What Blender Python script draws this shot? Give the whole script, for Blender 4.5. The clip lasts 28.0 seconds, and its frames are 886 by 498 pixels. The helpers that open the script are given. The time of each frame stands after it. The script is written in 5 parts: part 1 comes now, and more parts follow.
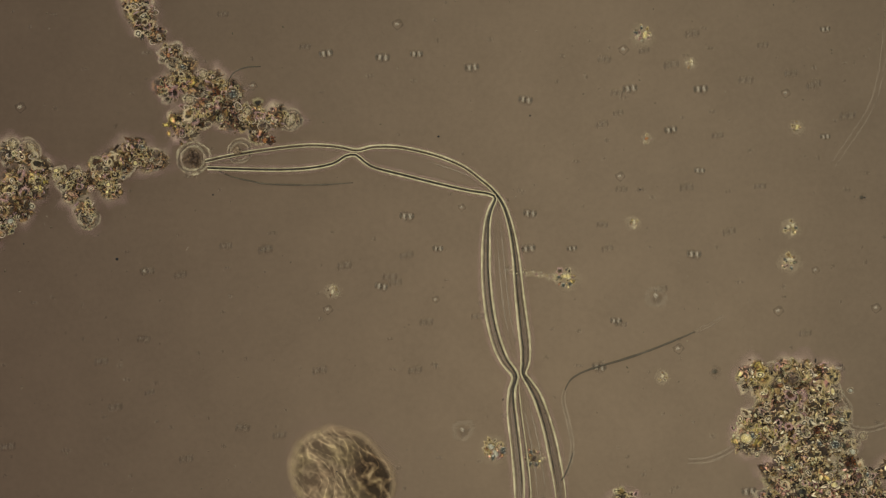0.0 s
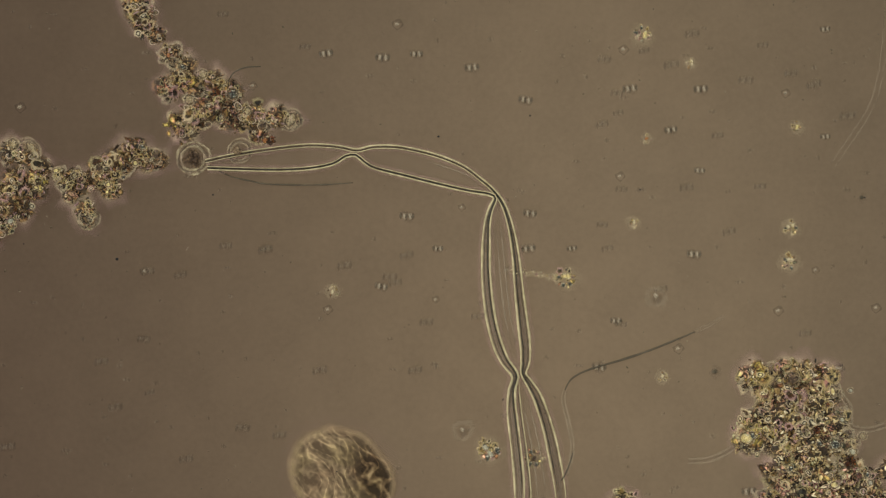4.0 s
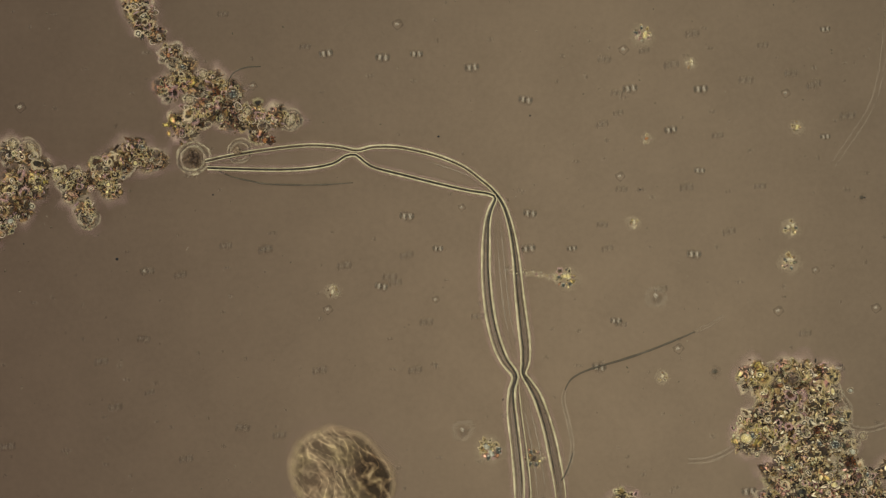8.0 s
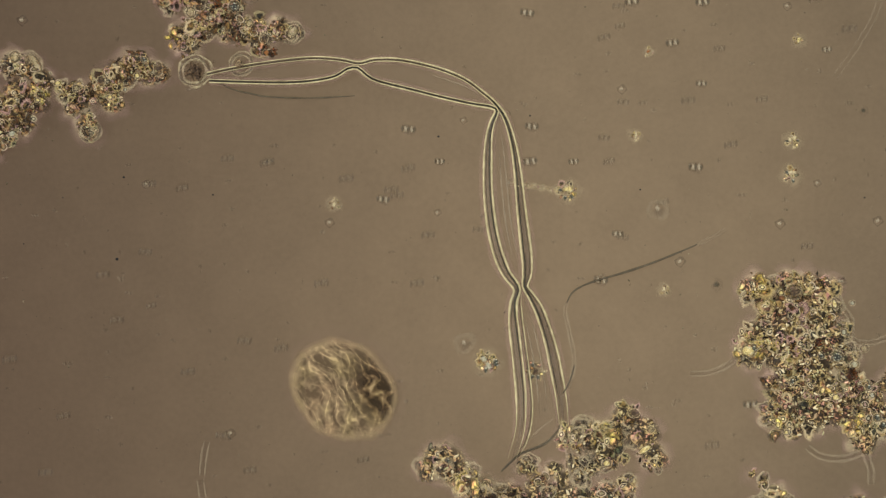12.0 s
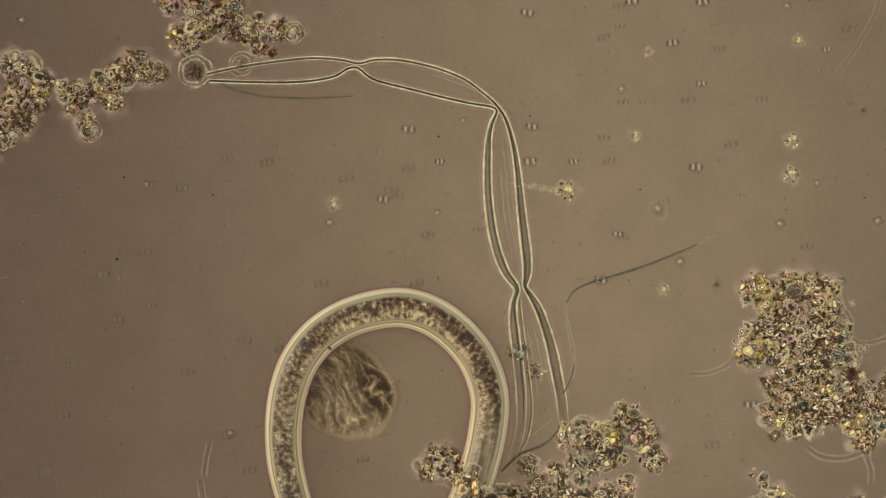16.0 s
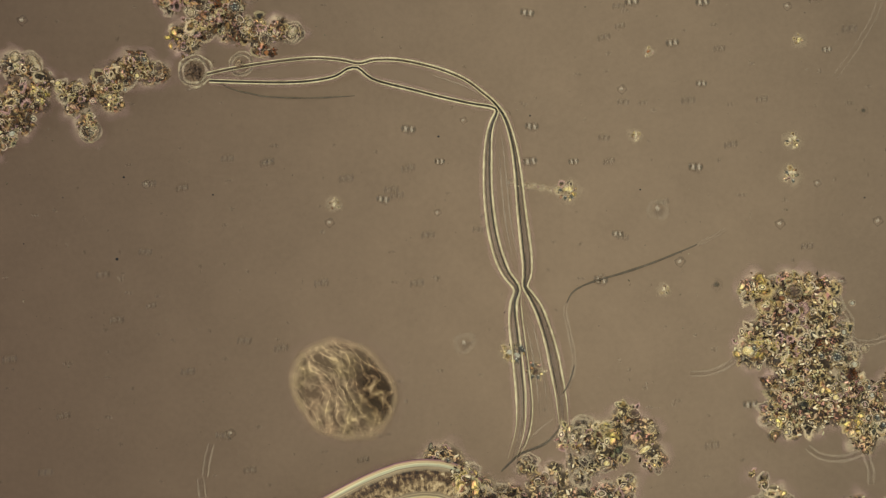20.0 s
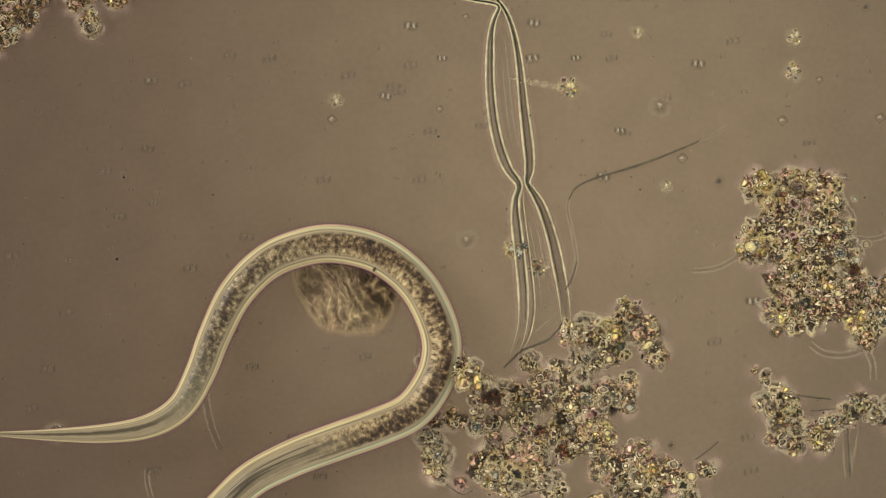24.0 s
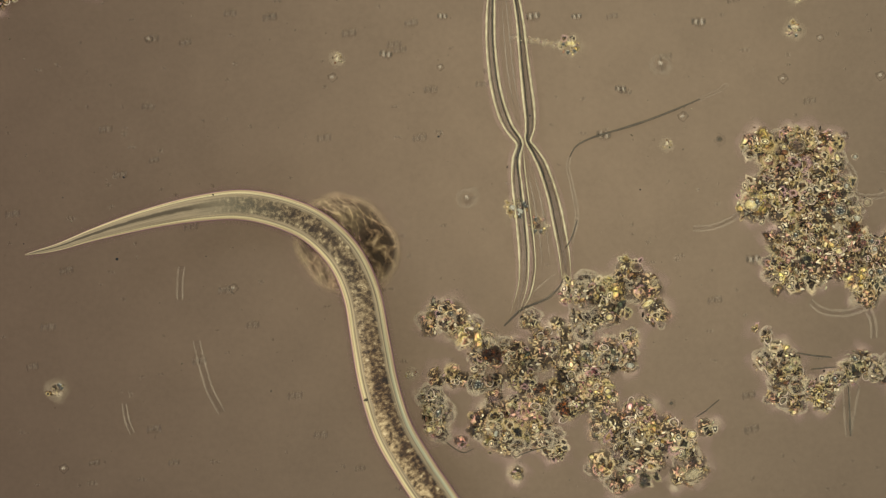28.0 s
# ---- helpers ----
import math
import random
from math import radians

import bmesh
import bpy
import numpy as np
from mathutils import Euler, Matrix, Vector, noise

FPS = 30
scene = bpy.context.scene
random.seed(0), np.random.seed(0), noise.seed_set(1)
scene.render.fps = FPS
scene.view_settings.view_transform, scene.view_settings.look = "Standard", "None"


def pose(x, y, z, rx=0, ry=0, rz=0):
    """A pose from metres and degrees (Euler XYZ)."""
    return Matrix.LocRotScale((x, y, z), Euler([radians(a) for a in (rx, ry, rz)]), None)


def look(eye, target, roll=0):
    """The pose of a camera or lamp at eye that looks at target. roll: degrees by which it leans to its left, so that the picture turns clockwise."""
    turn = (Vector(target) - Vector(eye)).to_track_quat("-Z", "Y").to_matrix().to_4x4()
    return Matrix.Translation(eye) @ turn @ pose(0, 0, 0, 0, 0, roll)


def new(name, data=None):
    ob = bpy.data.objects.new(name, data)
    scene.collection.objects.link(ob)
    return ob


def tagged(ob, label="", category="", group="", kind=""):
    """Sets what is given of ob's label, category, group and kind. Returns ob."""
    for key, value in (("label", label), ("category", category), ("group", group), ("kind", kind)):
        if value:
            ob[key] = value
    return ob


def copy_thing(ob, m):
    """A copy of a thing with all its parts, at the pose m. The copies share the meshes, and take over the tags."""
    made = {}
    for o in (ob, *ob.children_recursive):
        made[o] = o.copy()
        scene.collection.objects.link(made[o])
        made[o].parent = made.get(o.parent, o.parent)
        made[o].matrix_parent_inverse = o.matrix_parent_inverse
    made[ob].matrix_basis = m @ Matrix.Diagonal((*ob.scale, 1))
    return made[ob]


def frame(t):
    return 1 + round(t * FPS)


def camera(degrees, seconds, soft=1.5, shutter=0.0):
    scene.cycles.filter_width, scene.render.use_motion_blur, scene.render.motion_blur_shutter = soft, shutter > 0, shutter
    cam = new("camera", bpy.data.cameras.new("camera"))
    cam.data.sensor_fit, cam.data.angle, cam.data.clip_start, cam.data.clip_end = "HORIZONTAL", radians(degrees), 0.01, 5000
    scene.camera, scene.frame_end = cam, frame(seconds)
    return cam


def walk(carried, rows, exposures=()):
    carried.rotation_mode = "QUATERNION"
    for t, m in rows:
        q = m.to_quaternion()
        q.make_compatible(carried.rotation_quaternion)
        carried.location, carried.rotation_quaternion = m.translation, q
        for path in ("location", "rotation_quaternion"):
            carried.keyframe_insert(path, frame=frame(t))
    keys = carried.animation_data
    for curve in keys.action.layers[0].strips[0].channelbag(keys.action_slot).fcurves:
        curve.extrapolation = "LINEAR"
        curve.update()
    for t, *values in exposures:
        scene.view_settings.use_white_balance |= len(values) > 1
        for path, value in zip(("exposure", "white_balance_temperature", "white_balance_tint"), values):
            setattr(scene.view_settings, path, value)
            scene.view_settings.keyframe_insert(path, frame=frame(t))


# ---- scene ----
# A drop of pond water on a glass slide under a microscope, enlarged about 4000 times:
# one thousandth of a metre here stands for a quarter of a thousandth of a millimetre.
# Map units: thousandths, x to the right and y down from the corner of the field of view at the start.
EYE = 6.385
cam = camera(14.0, 28.0, soft=1.12)
PATH = [
    (0, pose(0.0000, 0.0000, EYE)),
    (9.0, pose(0.0000, 0.0000, EYE)),
    (9.25, pose(-0.0005, -0.0030, EYE)),
    (9.5, pose(-0.0020, -0.0180, EYE)),
    (9.75, pose(-0.0020, -0.0580, EYE)),
    (10, pose(-0.0020, -0.0950, EYE)),
    (10.25, pose(-0.0025, -0.1150, EYE)),
    (10.5, pose(-0.0030, -0.1300, EYE)),
    (11, pose(-0.0030, -0.1540, EYE)),
    (20.5, pose(-0.0030, -0.1540, EYE)),
    (21.7, pose(-0.0040, -0.1620, EYE)),
    (22.5, pose(-0.0050, -0.2000, EYE)),
    (23, pose(-0.0050, -0.2380, EYE)),
    (23.5, pose(-0.0060, -0.2780, EYE)),
    (24, pose(-0.0070, -0.3370, EYE)),
    (24.5, pose(-0.0075, -0.3960, EYE)),
    (25, pose(-0.0080, -0.4100, EYE)),
    (28, pose(-0.0080, -0.4110, EYE)),
]
walk(cam, PATH, exposures=((0.0, -0.47), (1.0, -0.44), (3.0, -0.42), (6.0, -0.38), (8.05, -0.31), (8.4, -0.11), (9.0, -0.11), (10.0, -0.08), (11.0, -0.08), (20.5, -0.08), (24.0, -0.02), (28.0, 0.0)))


def at(x, y, z=0.0):
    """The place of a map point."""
    return Vector(((x - 784) / 1000, (441 - y) / 1000, z))


# ---- light: the lamp under the stage shines up through the slide, soft room light falls from above ----
world = bpy.data.worlds.new("room")
scene.world = world
world.use_nodes = True
world.node_tree.nodes["Background"].inputs[0].default_value = (1.0, 0.95, 0.86, 1)
world.node_tree.nodes["Background"].inputs[1].default_value = 1.0


def lamp(name, kind, energy, colour, m, size=1.0, angle=0.5, length=0.0):
    data = bpy.data.lights.new(name, kind)
    data.energy, data.color = energy, colour
    if kind == "AREA":
        data.shape, data.size, data.size_y = "ELLIPSE", size, length or size
    else:
        data.angle = radians(angle)
    ob = new(name, data)
    ob.matrix_world = m
    return ob


lamp("stage_lamp", "AREA", 11.4, (0.975, 0.972, 0.875), pose(0.30, -0.12, -0.95, 180, 0, 0), 0.8, length=2.4)
# added reddish fill with no source of its own, tints the left side
lamp("red_fill", "AREA", 1.75, (1.0, 0.39, 0.34), pose(-1.2, -0.35, -1.2, 180, 25, 0), 1.0, length=1.8)
lamp("side_light", "SUN", 1.55, (1.0, 0.93, 0.83), look((-3, 1.2, 2.6), (0, 0, 0)), angle=14)


# ---- materials ----
def material(name):
    m = bpy.data.materials.new(name)
    m.use_nodes = True
    nt = m.node_tree
    b = nt.nodes["Principled BSDF"]
    return m, nt, b


def node(nt, kind, **values):
    n = nt.nodes.new(kind)
    for k, v in values.items():
        n.inputs[k.replace("_", " ")].default_value = v
    return n


def ramp(nt, fac, stops, constant=False):
    n = nt.nodes.new("ShaderNodeValToRGB")
    els = n.color_ramp.elements
    n.color_ramp.interpolation = "CONSTANT" if constant else "LINEAR"
    while len(els) < len(stops):
        els.new(0.5)
    for e, (p, c) in zip(els, stops):
        e.position = p
        e.color = (*c, 1)
    nt.links.new(fac, n.inputs[0])
    return n.outputs[0]


def blend(nt, fac, a, b, how="MIX"):
    n = nt.nodes.new("ShaderNodeMix")
    n.data_type, n.blend_type = "RGBA", how
    for s, v in ((n.inputs[0], fac), (n.inputs[6], a), (n.inputs[7], b)):
        if isinstance(v, (int, float)):
            s.default_value = v
        elif isinstance(v, tuple):
            s.default_value = (*v, 1)
        else:
            nt.links.new(v, s)
    return n.outputs[2]


def calc(nt, how, a, b=0.0, c=None):
    n = nt.nodes.new("ShaderNodeMath")
    n.operation = how
    for s, v in zip(n.inputs, (a, b, c)):
        if v is None:
            continue
        if isinstance(v, (int, float)):
            s.default_value = v
        else:
            nt.links.new(v, s)
    return n.outputs[0]


def grain_noise(nt, scale, detail=4.0, rough=0.55, coords="Object"):
    tc = nt.nodes.new("ShaderNodeTexCoord")
    n = node(nt, "ShaderNodeTexNoise", Scale=scale, Detail=detail, Roughness=rough)
    nt.links.new(tc.outputs[coords], n.inputs["Vector"])
    return n.outputs["Fac"]


def relief(nt, b, height, strength=0.5, distance=0.003):
    n = node(nt, "ShaderNodeBump", Strength=strength, Distance=distance)
    nt.links.new(height, n.inputs["Height"])
    nt.links.new(n.outputs[0], b.inputs["Normal"])


def edge_of(nt):
    """How near the rim of its piece a point lies: 0 in the middle, 1 at the rim."""
    attr = nt.nodes.new("ShaderNodeAttribute")
    attr.attribute_name = "edge"
    return attr.outputs["Fac"]


def sheer(nt, b, cover):
    """Lets the ground through where cover, a number or a socket, is below 1."""
    mix = nt.nodes.new("ShaderNodeMixShader")
    veil = nt.nodes.new("ShaderNodeBsdfTransparent")
    if isinstance(cover, float):
        mix.inputs[0].default_value = cover
    else:
        nt.links.new(cover, mix.inputs[0])
    nt.links.new(veil.outputs[0], mix.inputs[1])
    nt.links.new(b.outputs[0], mix.inputs[2])
    nt.links.new(mix.outputs[0], nt.nodes["Material Output"].inputs[0])


def thinning(nt, most, stops=((0.0, 1.0), (0.35, 0.93), (0.6, 0.66), (0.8, 0.30), (1.0, 0.0))):
    """Cover that thins out towards the rim of a piece."""
    return calc(nt, "MULTIPLY", ramp(nt, edge_of(nt), [(p, (v,) * 3) for p, v in stops]), most)


def organic(name, stops, scale=60.0, rough=0.45, bump=0.5, random="none", clear=0.0, spread=0.35, hard=False):
    """A wet organic surface: colours by chance per piece, broken by fine mottling; clear lets the ground through, more so at a thin rim."""
    m, nt, b = material(name)
    if random == "object":
        fac = nt.nodes.new("ShaderNodeObjectInfo").outputs["Random"]
    elif random == "island":
        fac = nt.nodes.new("ShaderNodeNewGeometry").outputs["Random Per Island"]
    else:
        fac = grain_noise(nt, scale * 0.25, 3.0)
    colour = ramp(nt, fac, stops, constant=random != "none")
    mott = grain_noise(nt, scale, 5.0)
    shade = ramp(nt, mott, [(0.3, (1 - spread,) * 3), (0.7, (1 + spread * 0.4,) * 3)])
    colour = blend(nt, 1.0, colour, shade, "MULTIPLY")
    nt.links.new(colour, b.inputs["Base Color"])
    b.inputs["Roughness"].default_value = rough
    b.inputs["IOR"].default_value = 1.38
    relief(nt, b, mott, bump)
    if not hard:
        sheer(nt, b, thinning(nt, 1.0 - clear))
    return m


def grain_material(name, bits, kind):
    """A wet grain: a flake with a dark rim, a bright cell in a dark wall, or a dark bit, the last two with a painted
    pale halo; the colour by chance per grain.
    """
    m, nt, b = material(name)
    luck = nt.nodes.new("ShaderNodeObjectInfo").outputs["Random"]
    base = ramp(nt, luck, bits, constant=True)
    tc = nt.nodes.new("ShaderNodeTexCoord")
    n = node(nt, "ShaderNodeTexNoise", Scale=1.7, Detail=3.0, Roughness=0.6)
    n.noise_dimensions = "4D"
    nt.links.new(tc.outputs["Object"], n.inputs["Vector"])
    nt.links.new(calc(nt, "MULTIPLY", luck, 60.0), n.inputs["W"])
    mott = n.outputs["Fac"]
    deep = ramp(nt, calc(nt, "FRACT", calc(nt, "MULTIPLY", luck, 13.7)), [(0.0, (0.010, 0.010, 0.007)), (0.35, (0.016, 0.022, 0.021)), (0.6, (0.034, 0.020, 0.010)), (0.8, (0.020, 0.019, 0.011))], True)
    patch = node(nt, "ShaderNodeTexNoise", Scale=36.0, Detail=2.5, Roughness=0.6)
    nt.links.new(nt.nodes.new("ShaderNodeNewGeometry").outputs["Position"], patch.inputs["Vector"])
    base = blend(nt, 1.0, base, ramp(nt, patch.outputs["Fac"], [(0.37, (0.36, 0.29, 0.22)), (0.47, (0.94, 0.84, 0.70)), (0.56, (1.25, 1.16, 1.0)), (0.66, (1.45, 1.34, 1.12))]), "MULTIPLY")
    stain = node(nt, "ShaderNodeTexNoise", Scale=75.0, Detail=2.0)
    nt.links.new(nt.nodes.new("ShaderNodeNewGeometry").outputs["Position"], stain.inputs["Vector"])
    base = blend(nt, 1.0, base, ramp(nt, stain.outputs["Fac"], [(0.36, (1.16, 0.84, 0.98)), (0.48, (1.04, 1.0, 0.92)), (0.60, (0.97, 1.02, 0.78))]), "MULTIPLY")
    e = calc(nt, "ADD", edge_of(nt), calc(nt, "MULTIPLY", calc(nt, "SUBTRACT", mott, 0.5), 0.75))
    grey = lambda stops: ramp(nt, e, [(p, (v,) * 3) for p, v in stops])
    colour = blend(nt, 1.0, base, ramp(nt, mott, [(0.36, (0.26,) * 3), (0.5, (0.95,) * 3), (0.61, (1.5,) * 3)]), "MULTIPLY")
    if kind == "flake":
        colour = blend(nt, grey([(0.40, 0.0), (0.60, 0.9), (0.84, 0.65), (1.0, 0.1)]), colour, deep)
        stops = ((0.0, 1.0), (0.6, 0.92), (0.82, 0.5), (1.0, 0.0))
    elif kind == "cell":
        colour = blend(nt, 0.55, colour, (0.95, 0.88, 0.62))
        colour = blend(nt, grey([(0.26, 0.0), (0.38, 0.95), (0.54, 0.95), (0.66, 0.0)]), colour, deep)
        # the pale outer zone puts the cell's optical halo into the colour
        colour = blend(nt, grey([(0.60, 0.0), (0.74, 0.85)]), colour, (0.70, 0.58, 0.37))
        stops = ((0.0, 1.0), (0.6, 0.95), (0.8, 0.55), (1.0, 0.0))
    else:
        # pale zone round a dark core: its optical halo as colour
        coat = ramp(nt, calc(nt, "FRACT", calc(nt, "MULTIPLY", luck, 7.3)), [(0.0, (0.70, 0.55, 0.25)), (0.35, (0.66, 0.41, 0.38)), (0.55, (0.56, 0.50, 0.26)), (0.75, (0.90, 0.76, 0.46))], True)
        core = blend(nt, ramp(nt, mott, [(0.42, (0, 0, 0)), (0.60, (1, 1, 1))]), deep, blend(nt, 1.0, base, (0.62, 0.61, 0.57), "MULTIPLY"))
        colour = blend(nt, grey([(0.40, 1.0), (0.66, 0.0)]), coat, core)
        stops = ((0.0, 1.0), (0.4, 0.9), (0.6, 0.55), (0.8, 0.32), (1.0, 0.0))
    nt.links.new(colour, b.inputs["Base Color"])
    b.inputs["Roughness"].default_value = 0.3
    b.inputs["IOR"].default_value = 1.36
    b.inputs["Specular IOR Level"].default_value = 0.25
    relief(nt, b, mott, 0.3, 0.2)
    sheer(nt, b, thinning(nt, 0.86, stops))
    return m


def grain_family(name, bits):
    return tuple(grain_material(name + "_" + kind, bits, kind) for kind in ("flake", "cell", "bit"))


def humus_material(name, warm):
    """The mottled slime that holds a heap together, thin at its rim."""
    m, nt, b = material(name)
    where = nt.nodes.new("ShaderNodeNewGeometry").outputs["Position"]
    fine = node(nt, "ShaderNodeTexNoise", Scale=110.0, Detail=4.0, Roughness=0.62, Distortion=0.9)
    broad = node(nt, "ShaderNodeTexNoise", Scale=34.0, Detail=2.0)
    for n in (fine, broad):
        nt.links.new(where, n.inputs["Vector"])
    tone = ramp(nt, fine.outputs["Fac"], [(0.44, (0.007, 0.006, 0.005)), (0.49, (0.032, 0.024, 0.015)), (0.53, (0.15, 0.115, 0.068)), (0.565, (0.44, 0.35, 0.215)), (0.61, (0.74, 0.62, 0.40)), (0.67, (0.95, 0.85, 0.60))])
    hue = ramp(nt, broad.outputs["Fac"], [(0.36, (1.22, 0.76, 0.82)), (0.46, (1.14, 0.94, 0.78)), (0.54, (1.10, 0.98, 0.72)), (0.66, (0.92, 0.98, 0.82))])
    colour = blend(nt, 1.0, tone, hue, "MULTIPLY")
    if warm:
        colour = blend(nt, 1.0, colour, (0.72, 0.60, 0.52), "MULTIPLY")
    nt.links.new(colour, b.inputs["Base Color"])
    b.inputs["Roughness"].default_value = 0.4
    b.inputs["Specular IOR Level"].default_value = 0.2
    relief(nt, b, fine.outputs["Fac"], 0.5, 0.002)
    sheer(nt, b, thinning(nt, 0.82, ((0.0, 1.0), (0.55, 0.92), (0.75, 0.6), (0.9, 0.22), (1.0, 0.0))))
    return m


def slide_material():
    """Frosted wet glass: scatters the room's light back and lets the lamp's through."""
    m, nt, b = material("wet_slide")
    film = grain_noise(nt, 1.3, 3.0)
    fine = grain_noise(nt, 90.0, 4.0, 0.6)
    tint = ramp(nt, film, [(0.3, (0.099, 0.080, 0.062)), (0.7, (0.107, 0.0855, 0.065))])
    blotch = grain_noise(nt, 11.0, 3.0)
    tint = blend(nt, 1.0, tint, ramp(nt, blotch, [(0.3, (0.95,) * 3), (0.7, (1.05,) * 3)]), "MULTIPLY")
    tint = blend(nt, 1.0, tint, ramp(nt, fine, [(0.3, (0.95,) * 3), (0.7, (1.05,) * 3)]), "MULTIPLY")
    nt.links.new(tint, b.inputs["Base Color"])
    b.inputs["Roughness"].default_value = 0.6
    b.inputs["Specular IOR Level"].default_value = 0.1
    thru = nt.nodes.new("ShaderNodeBsdfTranslucent")
    nt.links.new(blend(nt, 1.0, tint, (5.0, 4.55, 3.75), "MULTIPLY"), thru.inputs["Color"])
    mix = nt.nodes.new("ShaderNodeMixShader")
    mix.inputs[0].default_value = 0.5
    nt.links.new(b.outputs[0], mix.inputs[1])
    nt.links.new(thru.outputs[0], mix.inputs[2])
    nt.links.new(mix.outputs[0], nt.nodes["Material Output"].inputs[0])
    return m


SLIDE = slide_material()
CREAM, STRAW, OLIVE = (0.97, 0.87, 0.58), (0.58, 0.45, 0.22), (0.27, 0.21, 0.10)
UMBER, BLACK, RUST = (0.13, 0.080, 0.036), (0.028, 0.021, 0.014), (0.20, 0.085, 0.028)
LIME, TAN, MAUVE, SLATE = (0.62, 0.59, 0.33), (0.60, 0.45, 0.27), (0.48, 0.33, 0.31), (0.20, 0.21, 0.19)
AMBER = (0.40, 0.29, 0.14)
BITS = [(0.0, CREAM), (0.12, LIME), (0.19, STRAW), (0.32, TAN), (0.40, OLIVE), (0.48, UMBER), (0.56, MAUVE), (0.64, STRAW), (0.71, SLATE), (0.74, BLACK), (0.88, AMBER), (0.92, CREAM), (0.98, RUST)]
FINE_BITS = [(0.0, STRAW), (0.10, OLIVE), (0.22, TAN), (0.32, UMBER), (0.46, CREAM), (0.62, MAUVE), (0.65, LIME), (0.70, BLACK), (0.92, AMBER), (0.95, STRAW)]
BROWN_BITS = [(0.0, (0.42, 0.31, 0.17)), (0.14, (0.21, 0.145, 0.078)), (0.32, UMBER), (0.48, (0.46, 0.31, 0.19)), (0.54, MAUVE), (0.63, (0.86, 0.72, 0.47)), (0.69, BLACK), (0.82, (0.21, 0.14, 0.07)), (0.88, (0.34, 0.22, 0.10)), (0.90, LIME), (0.925, UMBER), (0.985, RUST)]
TEAL_BITS = [(0.0, (0.030, 0.042, 0.038)), (0.26, (0.085, 0.108, 0.088)), (0.44, (0.25, 0.28, 0.20)), (0.60, (0.80, 0.82, 0.62)), (0.78, BLACK), (0.92, STRAW)]
YELLOW_BITS = [(0.0, (0.88, 0.78, 0.36)), (0.3, (0.66, 0.56, 0.20)), (0.5, CREAM), (0.65, (0.40, 0.34, 0.12)), (0.8, TAN), (0.9, UMBER)]
PINK_BITS = [(0.0, (0.60, 0.38, 0.38)), (0.25, CREAM), (0.45, (0.42, 0.24, 0.25)), (0.6, STRAW), (0.72, (0.80, 0.60, 0.55)), (0.88, UMBER)]
AMBER_BITS = [(0.0, (0.090, 0.056, 0.025)), (0.3, (0.20, 0.132, 0.062)), (0.5, (0.36, 0.25, 0.12)), (0.62, BLACK), (0.8, (0.66, 0.52, 0.30)), (0.9, UMBER)]
GRAIN_TEAL = grain_family("teal_grain", TEAL_BITS)
GRAIN_YELLOW = grain_family("yellow_grain", YELLOW_BITS)
GRAIN_PINK = grain_family("pink_grain", PINK_BITS)
GRAIN_AMBER = grain_family("amber_grain", AMBER_BITS)
YOLK = organic("yolk", [(0.3, (0.50, 0.38, 0.12)), (0.5, (0.84, 0.72, 0.32)), (0.7, (0.97, 0.92, 0.62))], 620, 0.25, 0.6, spread=0.6)
INK = organic("inky_cell", [(0.35, (0.012, 0.014, 0.012)), (0.5, (0.045, 0.052, 0.044)), (0.58, (0.15, 0.175, 0.14)), (0.66, (0.80, 0.80, 0.66))], 1100, 0.2, 0.4)
FLAME = organic("orange_grain", [(0.3, (0.22, 0.07, 0.018)), (0.7, (0.62, 0.27, 0.06))], 620, 0.3, 0.8, spread=0.6)
MINT = organic("pale_cell", [(0.3, (0.34, 0.36, 0.26)), (0.7, (0.84, 0.86, 0.68))], 620, 0.3, 0.5, clear=0.3, spread=0.6)
BARK = organic("brown_cell", [(0.3, (0.030, 0.018, 0.012)), (0.5, (0.09, 0.055, 0.03)), (0.7, (0.26, 0.18, 0.10))], 420, 0.4, 0.9, clear=0.0, spread=0.7)
BLUSH = organic("pink_slime", [(0.3, (0.36, 0.235, 0.20)), (0.7, (0.46, 0.31, 0.27))], 60, 0.35, 0.3, clear=0.7)
GRAIN = grain_family("detritus_grain", BITS)
GRAIN_BROWN = grain_family("brown_grain", BROWN_BITS)
FINE_BROWN = organic("brown_fines", BROWN_BITS, 160, 0.2, 0.5, "island", clear=0.2)
FINE = organic("detritus_fines", FINE_BITS, 160, 0.18, 0.5, "island", clear=0.12)
OUTLINE = organic("grain_rim", [(0.3, (0.05, 0.036, 0.020)), (0.7, (0.17, 0.12, 0.06))], 200, 0.4, clear=0.4)
HALO = organic("grain_halo", [(0.3, (0.88, 0.72, 0.36)), (0.45, (0.95, 0.80, 0.55)), (0.55, (0.90, 0.70, 0.62)), (0.7, (0.80, 0.84, 0.58))], 160, 0.35, 0.3, clear=0.3)
CLEAR_CELL = organic("clear_cell", [(0.3, (0.40, 0.33, 0.18)), (0.5, (0.66, 0.57, 0.33)), (0.7, (0.80, 0.73, 0.48))], 620, 0.3, 0.6, clear=0.5, spread=0.7)
HUMUS = organic("humus", [(0.3, (0.05, 0.04, 0.024)), (0.55, (0.16, 0.125, 0.07)), (0.75, (0.30, 0.25, 0.15))], 110, 0.5, 1.0)
GEL = organic("brown_gel", [(0.3, (0.15, 0.10, 0.06)), (0.45, (0.36, 0.26, 0.16)), (0.58, (0.54, 0.43, 0.25)), (0.7, (0.76, 0.60, 0.44))], 150, 0.4, 1.0, clear=0.35, spread=0.85)
HEAP_SLIME, BROWN_SLIME = humus_material("heap_slime", False), humus_material("brown_heap_slime", True)


